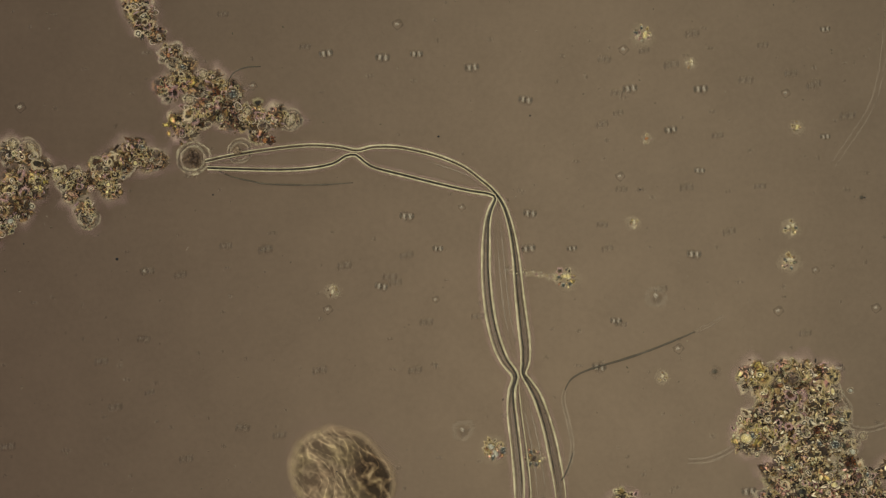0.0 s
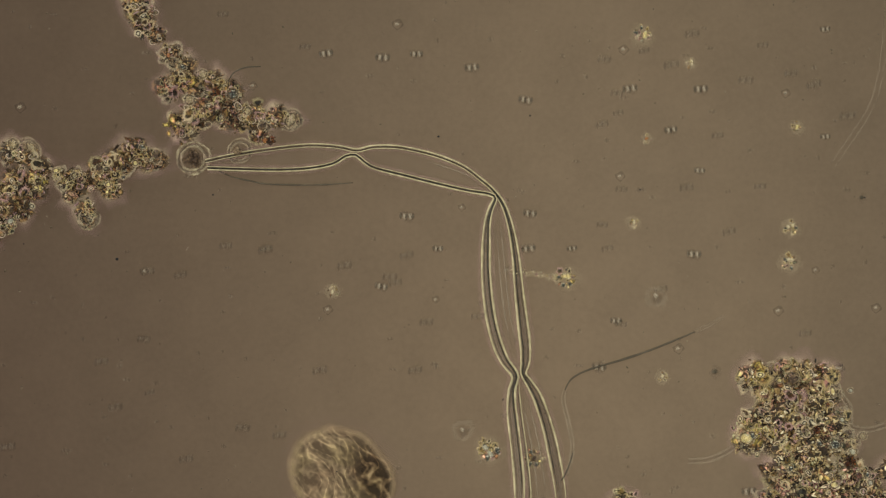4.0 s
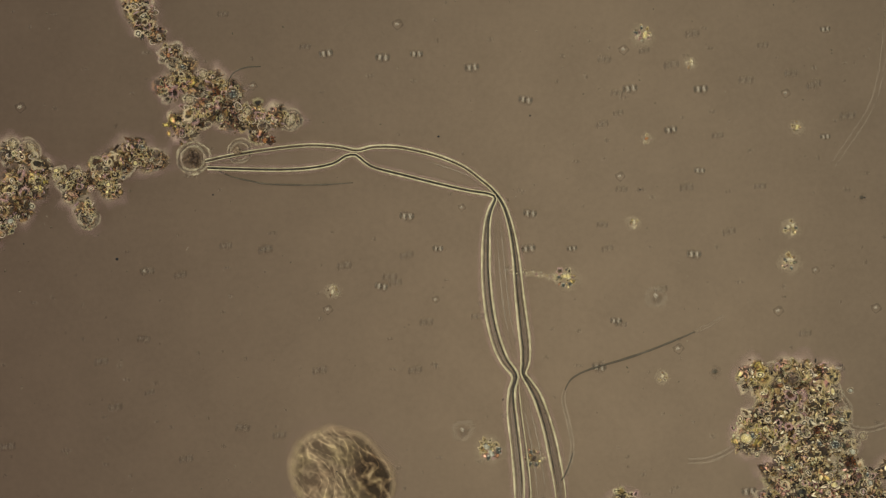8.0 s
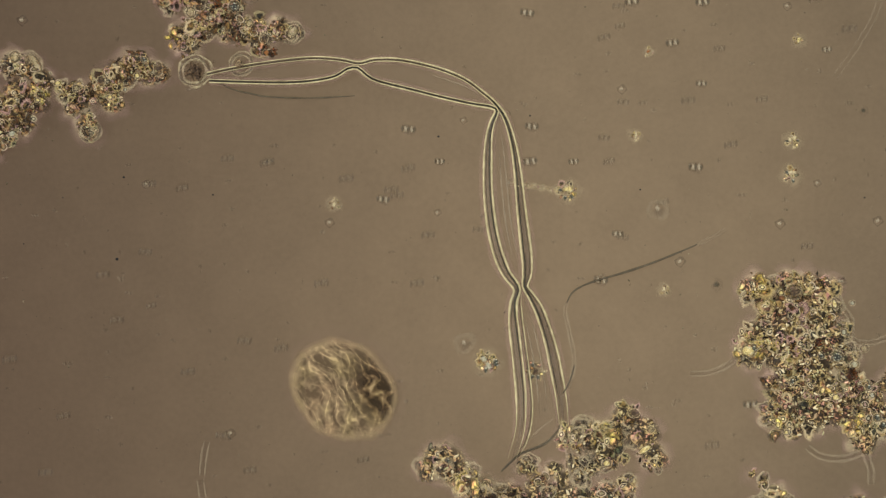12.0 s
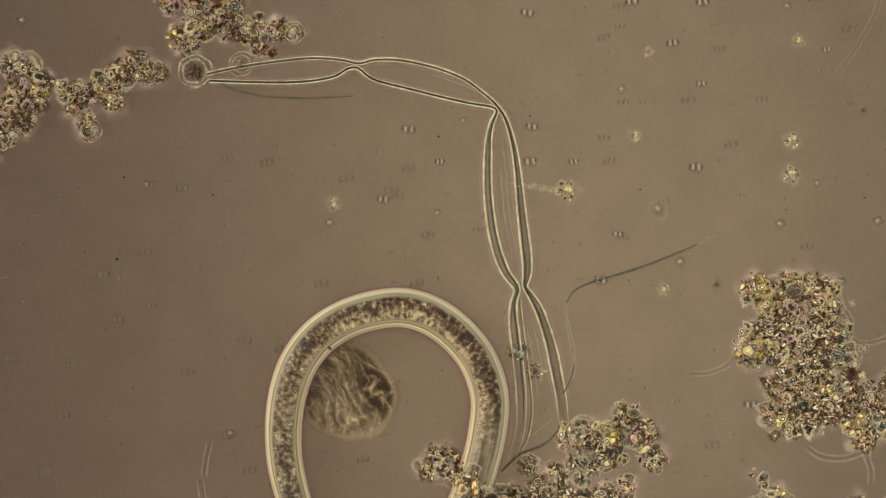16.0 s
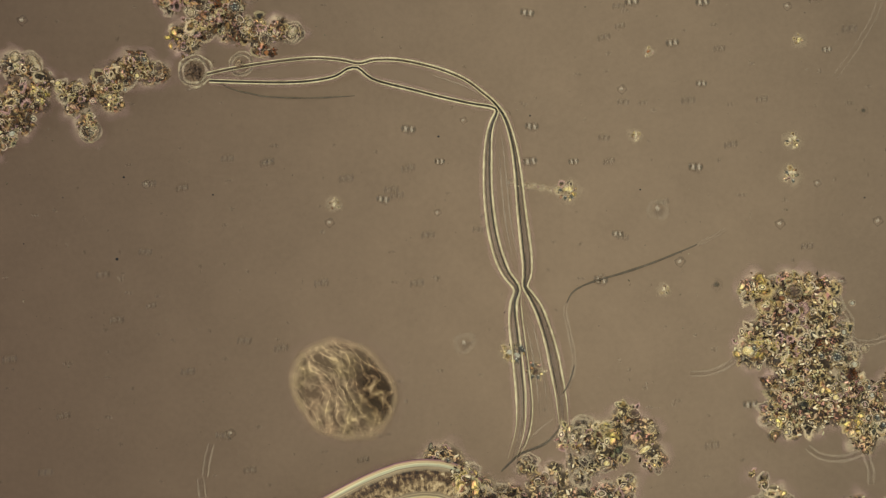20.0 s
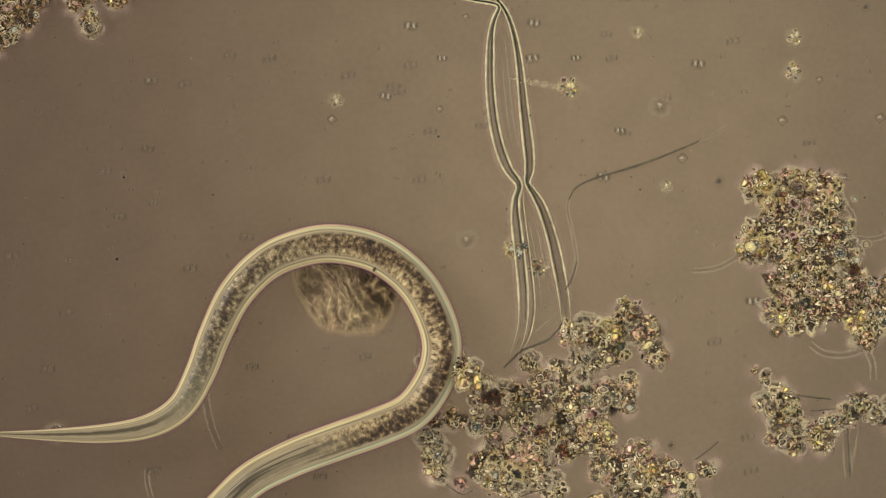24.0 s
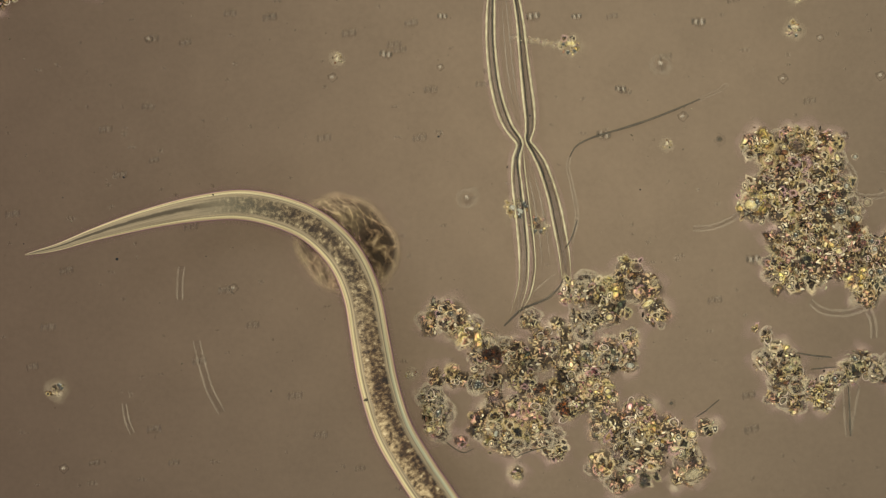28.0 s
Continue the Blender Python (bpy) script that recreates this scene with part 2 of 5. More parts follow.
def film_material(name, stops, thick):
    """A clear film that thins out towards its edge; its mesh carries its thickness as an attribute."""
    m = organic(name, stops, 70, 0.35, 0.4, clear=0.5)
    nt = m.node_tree
    mix = [n for n in nt.nodes if n.type == "MIX_SHADER"][0]
    attr = nt.nodes.new("ShaderNodeAttribute")
    attr.attribute_name = "thickness"
    mott = grain_noise(nt, 60, 3.0)
    cover = calc(nt, "MULTIPLY", attr.outputs["Fac"], calc(nt, "MAXIMUM", calc(nt, "MULTIPLY_ADD", mott, 2.4, -0.35), 0.0))
    nt.links.new(calc(nt, "MINIMUM", calc(nt, "MULTIPLY", cover, thick), 0.7), mix.inputs[0])
    b = nt.nodes["Principled BSDF"]
    own = b.inputs["Base Color"].links[0].from_socket
    # thin parts turn pink-violet, painting the halo outside the heap
    nt.links.new(blend(nt, ramp(nt, attr.outputs["Fac"], [(0.25, (0, 0, 0)), (0.75, (1, 1, 1))]), (0.40, 0.26, 0.25), own), b.inputs["Base Color"])
    return m


FILM = film_material("slime_film", [(0.3, (0.74, 0.50, 0.44)), (0.5, (0.72, 0.58, 0.40)), (0.7, (0.80, 0.71, 0.45))], 0.56)
WALL = organic("cell_wall", [(0.3, (0.52, 0.43, 0.27)), (0.7, (0.70, 0.60, 0.40))], 90, 0.35, 0.3, clear=0.62)
RUSTY = grain_family("rusty_grain", [(0.0, (0.040, 0.014, 0.005)), (0.3, (0.085, 0.030, 0.009)), (0.6, (0.16, 0.062, 0.018)), (0.85, (0.025, 0.011, 0.006))])[:1] * 3
PALE = organic("pale_rim", [(0.3, (0.70, 0.61, 0.37)), (0.7, (0.90, 0.81, 0.53))], 90, 0.3, 0.2, clear=0.3)
DARKLINE = organic("fibre_edge", [(0.3, (0.012, 0.015, 0.010)), (0.7, (0.045, 0.048, 0.034))], 90, 0.35, 0.2, clear=0.18)
SOFT_RIM = organic("soft_rim", [(0.3, (0.42, 0.27, 0.25)), (0.7, (0.50, 0.34, 0.31))], 90, 0.35, 0.2, clear=0.80)
PALE_RIM = organic("fibre_halo", [(0.3, (0.54, 0.49, 0.28)), (0.7, (0.68, 0.62, 0.38))], 90, 0.35, 0.2, clear=0.15)
DULL_LINE = organic("dull_fibre_edge", [(0.3, (0.04, 0.042, 0.03)), (0.7, (0.09, 0.085, 0.06))], 90, 0.35, 0.2, clear=0.5)
GREYBAND = organic("fibre_grey_band", [(0.3, (0.20, 0.17, 0.15)), (0.7, (0.27, 0.23, 0.20))], 90, 0.35, 0.2, clear=0.72)
CREASE = organic("skin_crease", [(0.3, (0.30, 0.26, 0.19)), (0.7, (0.40, 0.34, 0.25))], 90, 0.4, 0.2, clear=0.6)
DARKBAND = organic("fibre_band", [(0.3, (0.085, 0.066, 0.058)), (0.7, (0.14, 0.112, 0.098))], 90, 0.35, 0.2, clear=0.64)
PALE_WALL = organic("pale_wall", [(0.3, (0.62, 0.46, 0.36)), (0.5, (0.66, 0.57, 0.36)), (0.7, (0.74, 0.66, 0.42))], 130, 0.35, 0.2, clear=0.56, spread=0.8)
VEIL = organic("clear_membrane", [(0.3, (0.26, 0.20, 0.15)), (0.7, (0.34, 0.27, 0.20))], 50, 0.4, 0.2, clear=0.9)
HAIR = organic("dull_filament", [(0.3, (0.045, 0.040, 0.024)), (0.7, (0.10, 0.085, 0.055))], 60, 0.5, 0.2, clear=0.1)
FAINT = organic("faint_filament", [(0.3, (0.34, 0.29, 0.20)), (0.7, (0.46, 0.40, 0.28))], 60, 0.5, 0.2, clear=0.73)
THIN = organic("thin_filament", [(0.3, (0.07, 0.06, 0.04)), (0.7, (0.13, 0.11, 0.075))], 60, 0.5, 0.2, clear=0.45)
HOLLOW = organic("thread_hollow", [(0.3, (0.07, 0.055, 0.04)), (0.7, (0.10, 0.08, 0.06))], 90, 0.4, 0.2, clear=0.86)
DIM = organic("dim_bead", [(0.3, (0.48, 0.42, 0.30)), (0.7, (0.70, 0.62, 0.46))], 300, 0.3, 0.2, clear=0.42)
DUSK = organic("dull_rim", [(0.3, (0.07, 0.055, 0.04)), (0.7, (0.10, 0.08, 0.06))], 90, 0.4, 0.2, clear=0.66)
GHOST = organic("faint_coat", [(0.3, (0.30, 0.26, 0.18)), (0.7, (0.38, 0.33, 0.23))], 90, 0.4, 0.2, clear=0.8)
GLOW = organic("slime_glow", [(0.3, (0.42, 0.35, 0.22)), (0.7, (0.56, 0.48, 0.31))], 120, 0.4, 0.2, clear=0.66)
SOOT = organic("black_dust", [(0.3, (0.01, 0.01, 0.01)), (0.7, (0.03, 0.03, 0.03))], 300, 0.8)


def worm_material():
    """Cream cuticle at the flanks with the pink-violet optical fringe painted at the rim, olive body wall, a granular
    gut darker towards one flank; bare in tail and throat.
    """
    m, nt, b = material("worm_body")
    attr = nt.nodes.new("ShaderNodeAttribute")
    attr.attribute_name = "rest"
    sep = nt.nodes.new("ShaderNodeSeparateXYZ")
    nt.links.new(attr.outputs["Vector"], sep.inputs[0])
    s, v = sep.outputs[0], sep.outputs[1]
    wob = node(nt, "ShaderNodeTexNoise", Scale=2.2, Detail=3.0)
    nt.links.new(attr.outputs["Vector"], wob.inputs["Vector"])
    v2 = calc(nt, "ADD", v, calc(nt, "MULTIPLY", calc(nt, "SUBTRACT", wob.outputs["Fac"], 0.5), 0.22))
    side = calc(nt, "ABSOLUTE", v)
    # the outermost pink and violet stops put the optical fringe into the colour
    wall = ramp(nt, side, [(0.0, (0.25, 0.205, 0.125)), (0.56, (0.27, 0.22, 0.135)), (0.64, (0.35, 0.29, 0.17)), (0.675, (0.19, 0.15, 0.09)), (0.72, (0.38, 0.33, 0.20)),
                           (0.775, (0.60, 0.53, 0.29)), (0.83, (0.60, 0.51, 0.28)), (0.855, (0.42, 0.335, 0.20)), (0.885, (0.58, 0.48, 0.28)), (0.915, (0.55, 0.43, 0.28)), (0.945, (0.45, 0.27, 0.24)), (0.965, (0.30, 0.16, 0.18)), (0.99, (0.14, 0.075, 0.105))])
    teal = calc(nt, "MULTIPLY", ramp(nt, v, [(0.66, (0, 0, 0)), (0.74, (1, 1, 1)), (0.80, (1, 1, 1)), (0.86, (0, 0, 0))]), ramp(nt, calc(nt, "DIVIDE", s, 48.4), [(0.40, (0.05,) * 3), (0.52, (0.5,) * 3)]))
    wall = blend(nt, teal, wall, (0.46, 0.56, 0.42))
    # fine muscle strands along the body
    strands = nt.nodes.new("ShaderNodeMapping")
    strands.inputs["Scale"].default_value = (0.35, 9.0, 9.0)
    nt.links.new(attr.outputs["Vector"], strands.inputs[0])
    fibre = node(nt, "ShaderNodeTexNoise", Scale=1.0, Detail=3.0, Roughness=0.6)
    nt.links.new(strands.outputs[0], fibre.inputs["Vector"])
    wall = blend(nt, 1.0, wall, ramp(nt, fibre.outputs["Fac"], [(0.32, (0.74, 0.72, 0.69)), (0.5, (1, 1, 1)), (0.68, (1.2, 1.18, 1.15))]), "MULTIPLY")
    # gut grains lie across the body and fray out towards one flank
    across = nt.nodes.new("ShaderNodeMapping")
    across.inputs["Scale"].default_value = (6.0, 2.8, 2.8)
    nt.links.new(attr.outputs["Vector"], across.inputs[0])
    fray = node(nt, "ShaderNodeTexNoise", Scale=1.0, Detail=4.0, Roughness=0.65)
    nt.links.new(across.outputs[0], fray.inputs["Vector"])
    cells = node(nt, "ShaderNodeTexNoise", Scale=3.9, Detail=3.0, Roughness=0.6)
    nt.links.new(attr.outputs["Vector"], cells.inputs["Vector"])
    mixed = calc(nt, "ADD", calc(nt, "MULTIPLY", fray.outputs["Fac"], 0.5), calc(nt, "MULTIPLY", cells.outputs["Fac"], 0.5))
    dark = ramp(nt, mixed, [(0.40, (0.014, 0.008, 0.004)), (0.48, (0.050, 0.028, 0.012)), (0.54, (0.12, 0.076, 0.034)), (0.60, (0.25, 0.185, 0.095)), (0.68, (0.50, 0.42, 0.25))])
    # the food is densest along the middle
    core = ramp(nt, calc(nt, "ABSOLUTE", v2), [(0.08, (0.055,) * 3), (0.36, (0.0,) * 3)])
    light = ramp(nt, calc(nt, "SUBTRACT", mixed, core), [(0.36, (0.026, 0.017, 0.009)), (0.44, (0.070, 0.050, 0.026)), (0.51, (0.155, 0.118, 0.064)), (0.58, (0.25, 0.20, 0.112)), (0.64, (0.43, 0.36, 0.20)), (0.69, (0.60, 0.52, 0.31))])
    # dark food lies in uneven patches along the gut
    load = node(nt, "ShaderNodeTexNoise", Scale=0.55, Detail=2.0)
    nt.links.new(attr.outputs["Vector"], load.inputs["Vector"])
    frayed = calc(nt, "ADD", v2, calc(nt, "MULTIPLY", calc(nt, "SUBTRACT", fray.outputs["Fac"], 0.5), 0.7))
    frayed = calc(nt, "ADD", frayed, calc(nt, "MULTIPLY", calc(nt, "SUBTRACT", load.outputs["Fac"], 0.43), 1.5))
    rear = ramp(nt, calc(nt, "DIVIDE", s, 48.4), [(0.36, (0, 0, 0)), (0.48, (1, 1, 1))])
    amber = ramp(nt, mixed, [(0.39, (0.05, 0.032, 0.014)), (0.46, (0.17, 0.118, 0.058)), (0.53, (0.33, 0.25, 0.13)), (0.60, (0.47, 0.37, 0.20)), (0.68, (0.62, 0.52, 0.32))])
    light = blend(nt, rear, light, amber)
    heavy = calc(nt, "MULTIPLY", ramp(nt, calc(nt, "MULTIPLY_ADD", frayed, 1.6, 0.5), [(0.24, (0, 0, 0)), (0.66, (1, 1, 1))]), calc(nt, "MULTIPLY_ADD", rear, 0.65, 0.35))
    gut = blend(nt, heavy, light, dark)
    # greenish and smoother towards the tail
    gut = blend(nt, ramp(nt, calc(nt, "DIVIDE", s, 48.4), [(0.20, (0.6,) * 3), (0.28, (0.0,) * 3)]), gut, (0.20, 0.185, 0.115))
    band = ramp(nt, calc(nt, "ABSOLUTE", v2), [(0.46, (1, 1, 1)), (0.58, (0, 0, 0))])
    length = ramp(nt, calc(nt, "DIVIDE", s, 48.4), [(0.17, (0.0,) * 3), (0.225, (1,) * 3), (0.735, (1,) * 3), (0.80, (0.0,) * 3)])
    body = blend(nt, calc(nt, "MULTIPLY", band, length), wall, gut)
    # throat and tail canal: a dark line along the middle
    canal = ramp(nt, calc(nt, "ABSOLUTE", calc(nt, "ADD", v2, -0.12)), [(0.10, (1, 1, 1)), (0.26, (0, 0, 0))])
    head = ramp(nt, calc(nt, "DIVIDE", s, 48.4), [(0.60, (0.92,) * 3), (0.74, (0.25,) * 3), (0.88, (0.55,) * 3), (0.95, (0.9,) * 3)])
    bare = calc(nt, "MULTIPLY", calc(nt, "SUBTRACT", 1.0, length), calc(nt, "MULTIPLY", canal, head))
    body = blend(nt, bare, body, (0.05, 0.038, 0.02))
    # dark folds that run along the throat
    folds = nt.nodes.new("ShaderNodeMapping")
    folds.inputs["Scale"].default_value = (0.16, 5.5, 5.5)
    nt.links.new(attr.outputs["Vector"], folds.inputs[0])
    fold = node(nt, "ShaderNodeTexNoise", Scale=1.0, Detail=2.0, Roughness=0.6)
    nt.links.new(folds.outputs[0], fold.inputs["Vector"])
    throat = ramp(nt, calc(nt, "DIVIDE", s, 48.4), [(0.72, (0,) * 3), (0.79, (0.8,) * 3), (0.88, (0.9,) * 3), (0.975, (0.8,) * 3)])
    streak = calc(nt, "MULTIPLY", ramp(nt, fold.outputs["Fac"], [(0.50, (0,) * 3), (0.62, (1,) * 3)]), ramp(nt, side, [(0.40, (1,) * 3), (0.62, (0,) * 3)]))
    body = blend(nt, calc(nt, "MULTIPLY", throat, streak), body, (0.035, 0.028, 0.016))
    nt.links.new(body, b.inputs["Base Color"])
    b.inputs["Roughness"].default_value = 0.38
    b.inputs["IOR"].default_value = 1.38
    relief(nt, b, cells.outputs["Fac"], 0.3, 0.004)
    return m


WORM = worm_material()


def halo_strip_material():
    """The dark violet optical halo painted as a clear strip along both flanks, thinner outwards."""
    m = organic("flank_halo", [(0.3, (0.15, 0.05, 0.10)), (0.7, (0.18, 0.065, 0.12))], 60, 0.5, 0.1, clear=0.5)
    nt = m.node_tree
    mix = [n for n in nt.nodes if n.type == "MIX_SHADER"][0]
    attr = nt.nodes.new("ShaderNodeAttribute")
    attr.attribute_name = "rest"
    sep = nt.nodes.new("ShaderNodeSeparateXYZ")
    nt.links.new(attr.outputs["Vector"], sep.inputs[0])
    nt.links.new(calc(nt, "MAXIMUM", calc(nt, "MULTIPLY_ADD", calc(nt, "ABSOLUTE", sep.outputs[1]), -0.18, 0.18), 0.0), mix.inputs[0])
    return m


HALO_STRIP = halo_strip_material()


def cyst_material():
    """Tan wrinkled skin, fold shading put into the colour: pale ridges, dark grooves; dark yolk shows through one half.
    Both come with the mesh as attributes.
    """
    m, nt, b = material("cyst_wall")
    fold = nt.nodes.new("ShaderNodeAttribute")
    fold.attribute_name = "fold"
    yolk = nt.nodes.new("ShaderNodeAttribute")
    yolk.attribute_name = "yolk"
    mott = grain_noise(nt, 95, 4.0)
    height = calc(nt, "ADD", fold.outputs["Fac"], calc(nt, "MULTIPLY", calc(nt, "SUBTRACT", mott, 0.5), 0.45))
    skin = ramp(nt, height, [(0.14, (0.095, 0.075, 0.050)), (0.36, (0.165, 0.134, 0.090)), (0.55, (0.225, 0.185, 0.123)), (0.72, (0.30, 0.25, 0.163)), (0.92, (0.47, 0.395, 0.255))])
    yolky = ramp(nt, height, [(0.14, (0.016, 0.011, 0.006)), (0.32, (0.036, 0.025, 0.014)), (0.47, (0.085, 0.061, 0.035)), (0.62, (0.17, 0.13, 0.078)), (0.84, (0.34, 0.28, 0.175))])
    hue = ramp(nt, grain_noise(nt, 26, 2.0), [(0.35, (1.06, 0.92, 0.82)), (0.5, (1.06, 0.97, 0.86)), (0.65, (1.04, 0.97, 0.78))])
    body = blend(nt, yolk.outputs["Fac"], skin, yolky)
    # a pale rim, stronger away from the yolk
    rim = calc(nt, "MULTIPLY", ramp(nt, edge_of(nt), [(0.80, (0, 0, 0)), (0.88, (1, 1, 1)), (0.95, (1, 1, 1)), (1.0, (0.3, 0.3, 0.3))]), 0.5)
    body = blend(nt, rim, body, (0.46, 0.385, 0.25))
    nt.links.new(blend(nt, 1.0, body, hue, "MULTIPLY"), b.inputs["Base Color"])
    b.inputs["Roughness"].default_value = 0.75
    b.inputs["Specular IOR Level"].default_value = 0.15
    sheer(nt, b, thinning(nt, 0.96, ((0.0, 1.0), (0.78, 0.92), (0.90, 0.5), (1.0, 0.0))))
    return m


CYST = cyst_material()


# ---- building helpers ----
def mesh_of(name, bm, *mats):
    me = bpy.data.meshes.new(name)
    for f in bm.faces:
        f.smooth = True
    bm.to_mesh(me)
    bm.free()
    for m in mats:
        me.materials.append(m)
    return me


def thing(name, x, y, label, category, group="", kind="", z=0.0):
    ob = new(name)
    ob.location = at(x, y, z)
    ob.empty_display_size = 0.02
    return tagged(ob, label, category, group, kind)


def part(name, bm, mat, parent, label="", at_place=None):
    """Links a bmesh as one mesh under its thing; its vertices are in the thing's space."""
    mats = mat if isinstance(mat, tuple) else (mat,)
    ob = new(name, mesh_of(name, bm, *mats))
    ob.parent = parent
    if at_place is not None:
        ob.location = at_place
    if label:
        ob["label"] = label
    return ob


def blob(bm, c, radii, turn=0.0, rough=0.2, freq=2.0, detail=2, slot=0):
    """An uneven rounded lump with radii along its own axes."""
    made = bmesh.ops.create_icosphere(bm, subdivisions=detail, radius=1.0)
    seed = Vector((random.uniform(-50, 50), random.uniform(-50, 50), random.uniform(-50, 50)))
    rot = Matrix.Rotation(turn, 3, "Z")
    for v in made["verts"]:
        k = 1 + rough * noise.noise(v.co * freq + seed) * 1.6
        p = v.co * k
        v.co = rot @ Vector((p.x * radii[0], p.y * radii[1], p.z * radii[2])) + Vector(c)
    if slot:
        for f in {f for v in made["verts"] for f in v.link_faces}:
            f.material_index = slot


def edge_layer(bm):
    return bm.verts.layers.float.get("edge") or bm.verts.layers.float.new("edge")


def lens(bm, c, rx, ry, h, turn=0.0, wobble=0.0, levels=(0.45, 0.75, 1.0), sides=12, slot=0, dents=0.0):
    """A low dome of uneven outline, thinning out towards its rim."""
    layer = edge_layer(bm)
    seed = random.uniform(0, 90)
    ct, st = math.cos(turn), math.sin(turn)
    top = bm.verts.new((c[0], c[1], c[2] + h))
    top[layer] = 0.0
    rows = []
    for f in levels:
        row = []
        for j in range(sides):
            a = 2 * math.pi * j / sides
            odd = 1 + wobble * (noise.noise(Vector((1.2 * math.cos(a), 1.2 * math.sin(a), seed))) + 0.5 * noise.noise(Vector((2.6 * math.cos(a), 2.6 * math.sin(a), seed + 20))))
            x, y = rx * f * odd * math.cos(a), ry * f * odd * math.sin(a)
            z = h * (1 - f * f) * (1 + dents * noise.noise(Vector((3 * f * math.cos(a), 3 * f * math.sin(a), seed + 40))))
            v = bm.verts.new((c[0] + x * ct - y * st, c[1] + x * st + y * ct, c[2] + z))
            v[layer] = f
            row.append(v)
        rows.append(row)
    for j in range(sides):
        bm.faces.new((top, rows[0][j], rows[0][(j + 1) % sides])).material_index = slot
    for a, b in zip(rows, rows[1:]):
        for j in range(sides):
            bm.faces.new((a[j], b[j], b[(j + 1) % sides], a[(j + 1) % sides])).material_index = slot


def ring(bm, c, big, small, sides=12, squash=1.0, turn=0.0, slot=0, wobble=0.0):
    """A thin rounded ring lying flat, thinning out to both sides."""
    layer = edge_layer(bm)
    rows = []
    seed = random.uniform(0, 90)
    for i in range(sides):
        a = 2 * math.pi * i / sides
        row = []
        odd = 1 + wobble * 0.5 * noise.noise(Vector((1.3 * math.cos(a), 1.3 * math.sin(a), seed)))
        thin = max(0.3, 1 + 2 * wobble * noise.noise(Vector((1.6 * math.cos(a), 1.6 * math.sin(a), seed + 7))))
        for j in range(5):
            o = -1 + 0.5 * j
            r = big * odd + 1.5 * small * thin * o
            x, y = r * math.cos(a), r * math.sin(a) * squash
            v = bm.verts.new((c[0] + x * math.cos(turn) - y * math.sin(turn), c[1] + x * math.sin(turn) + y * math.cos(turn), c[2] + small * (1 - o * o)))
            v[layer] = abs(o)
            row.append(v)
        rows.append(row)
    for i in range(sides):
        for j in range(4):
            f = bm.faces.new((rows[i][j], rows[i][j + 1], rows[(i + 1) % sides][j + 1], rows[(i + 1) % sides][j]))
            f.material_index = slot


def smooth_line(pts, step=0.006):
    """Even points along a smooth curve through pts."""
    pts = [Vector(p) for p in pts]
    ext = [pts[0] * 2 - pts[1]] + pts + [pts[-1] * 2 - pts[-2]]
    out = []
    for a, b, c, d in zip(ext, ext[1:], ext[2:], ext[3:]):
        n = max(2, int((c - b).length / step))
        for i in range(n):
            t = i / n
            out.append(0.5 * (2 * b + (c - a) * t + (2 * a - 5 * b + 4 * c - d) * t * t + (3 * b - a - 3 * c + d) * t ** 3))
    out.append(pts[-1])
    return out


def strand(bm, line, width, height, sides=6, shift=0.0, wave=0.0, slot=0):
    """An arched band along a line, thinning out to both sides; width, height and the sideways shift may be functions of the share of its length."""
    f = lambda q, u: q(u) if callable(q) else q
    layer = edge_layer(bm)
    rows = []
    n = len(line)
    for i, p in enumerate(line):
        u = i / (n - 1)
        d = (line[min(i + 1, n - 1)] - line[max(i - 1, 0)]).normalized()
        side = Vector((-d.y, d.x, 0)).normalized()
        w, h = 1.4 * f(width, u), f(height, u)
        w *= 1 + wave * noise.noise(p * 40)
        c = p + side * f(shift, u)
        row = []
        for j in range(sides + 1):
            o = -1 + 2 * j / sides
            v = bm.verts.new(c + side * (w * o) + Vector((0, 0, h * (1 - o * o))))
            v[layer] = abs(o)
            row.append(v)
        rows.append(row)
    for a, b in zip(rows, rows[1:]):
        for j in range(sides):
            bm.faces.new((a[j], b[j], b[j + 1], a[j + 1])).material_index = slot


def path(text, z=0.0):
    """Map points from a text 'x y, x y'."""
    return [at(*map(float, w.split()), z) for w in text.split(",")]


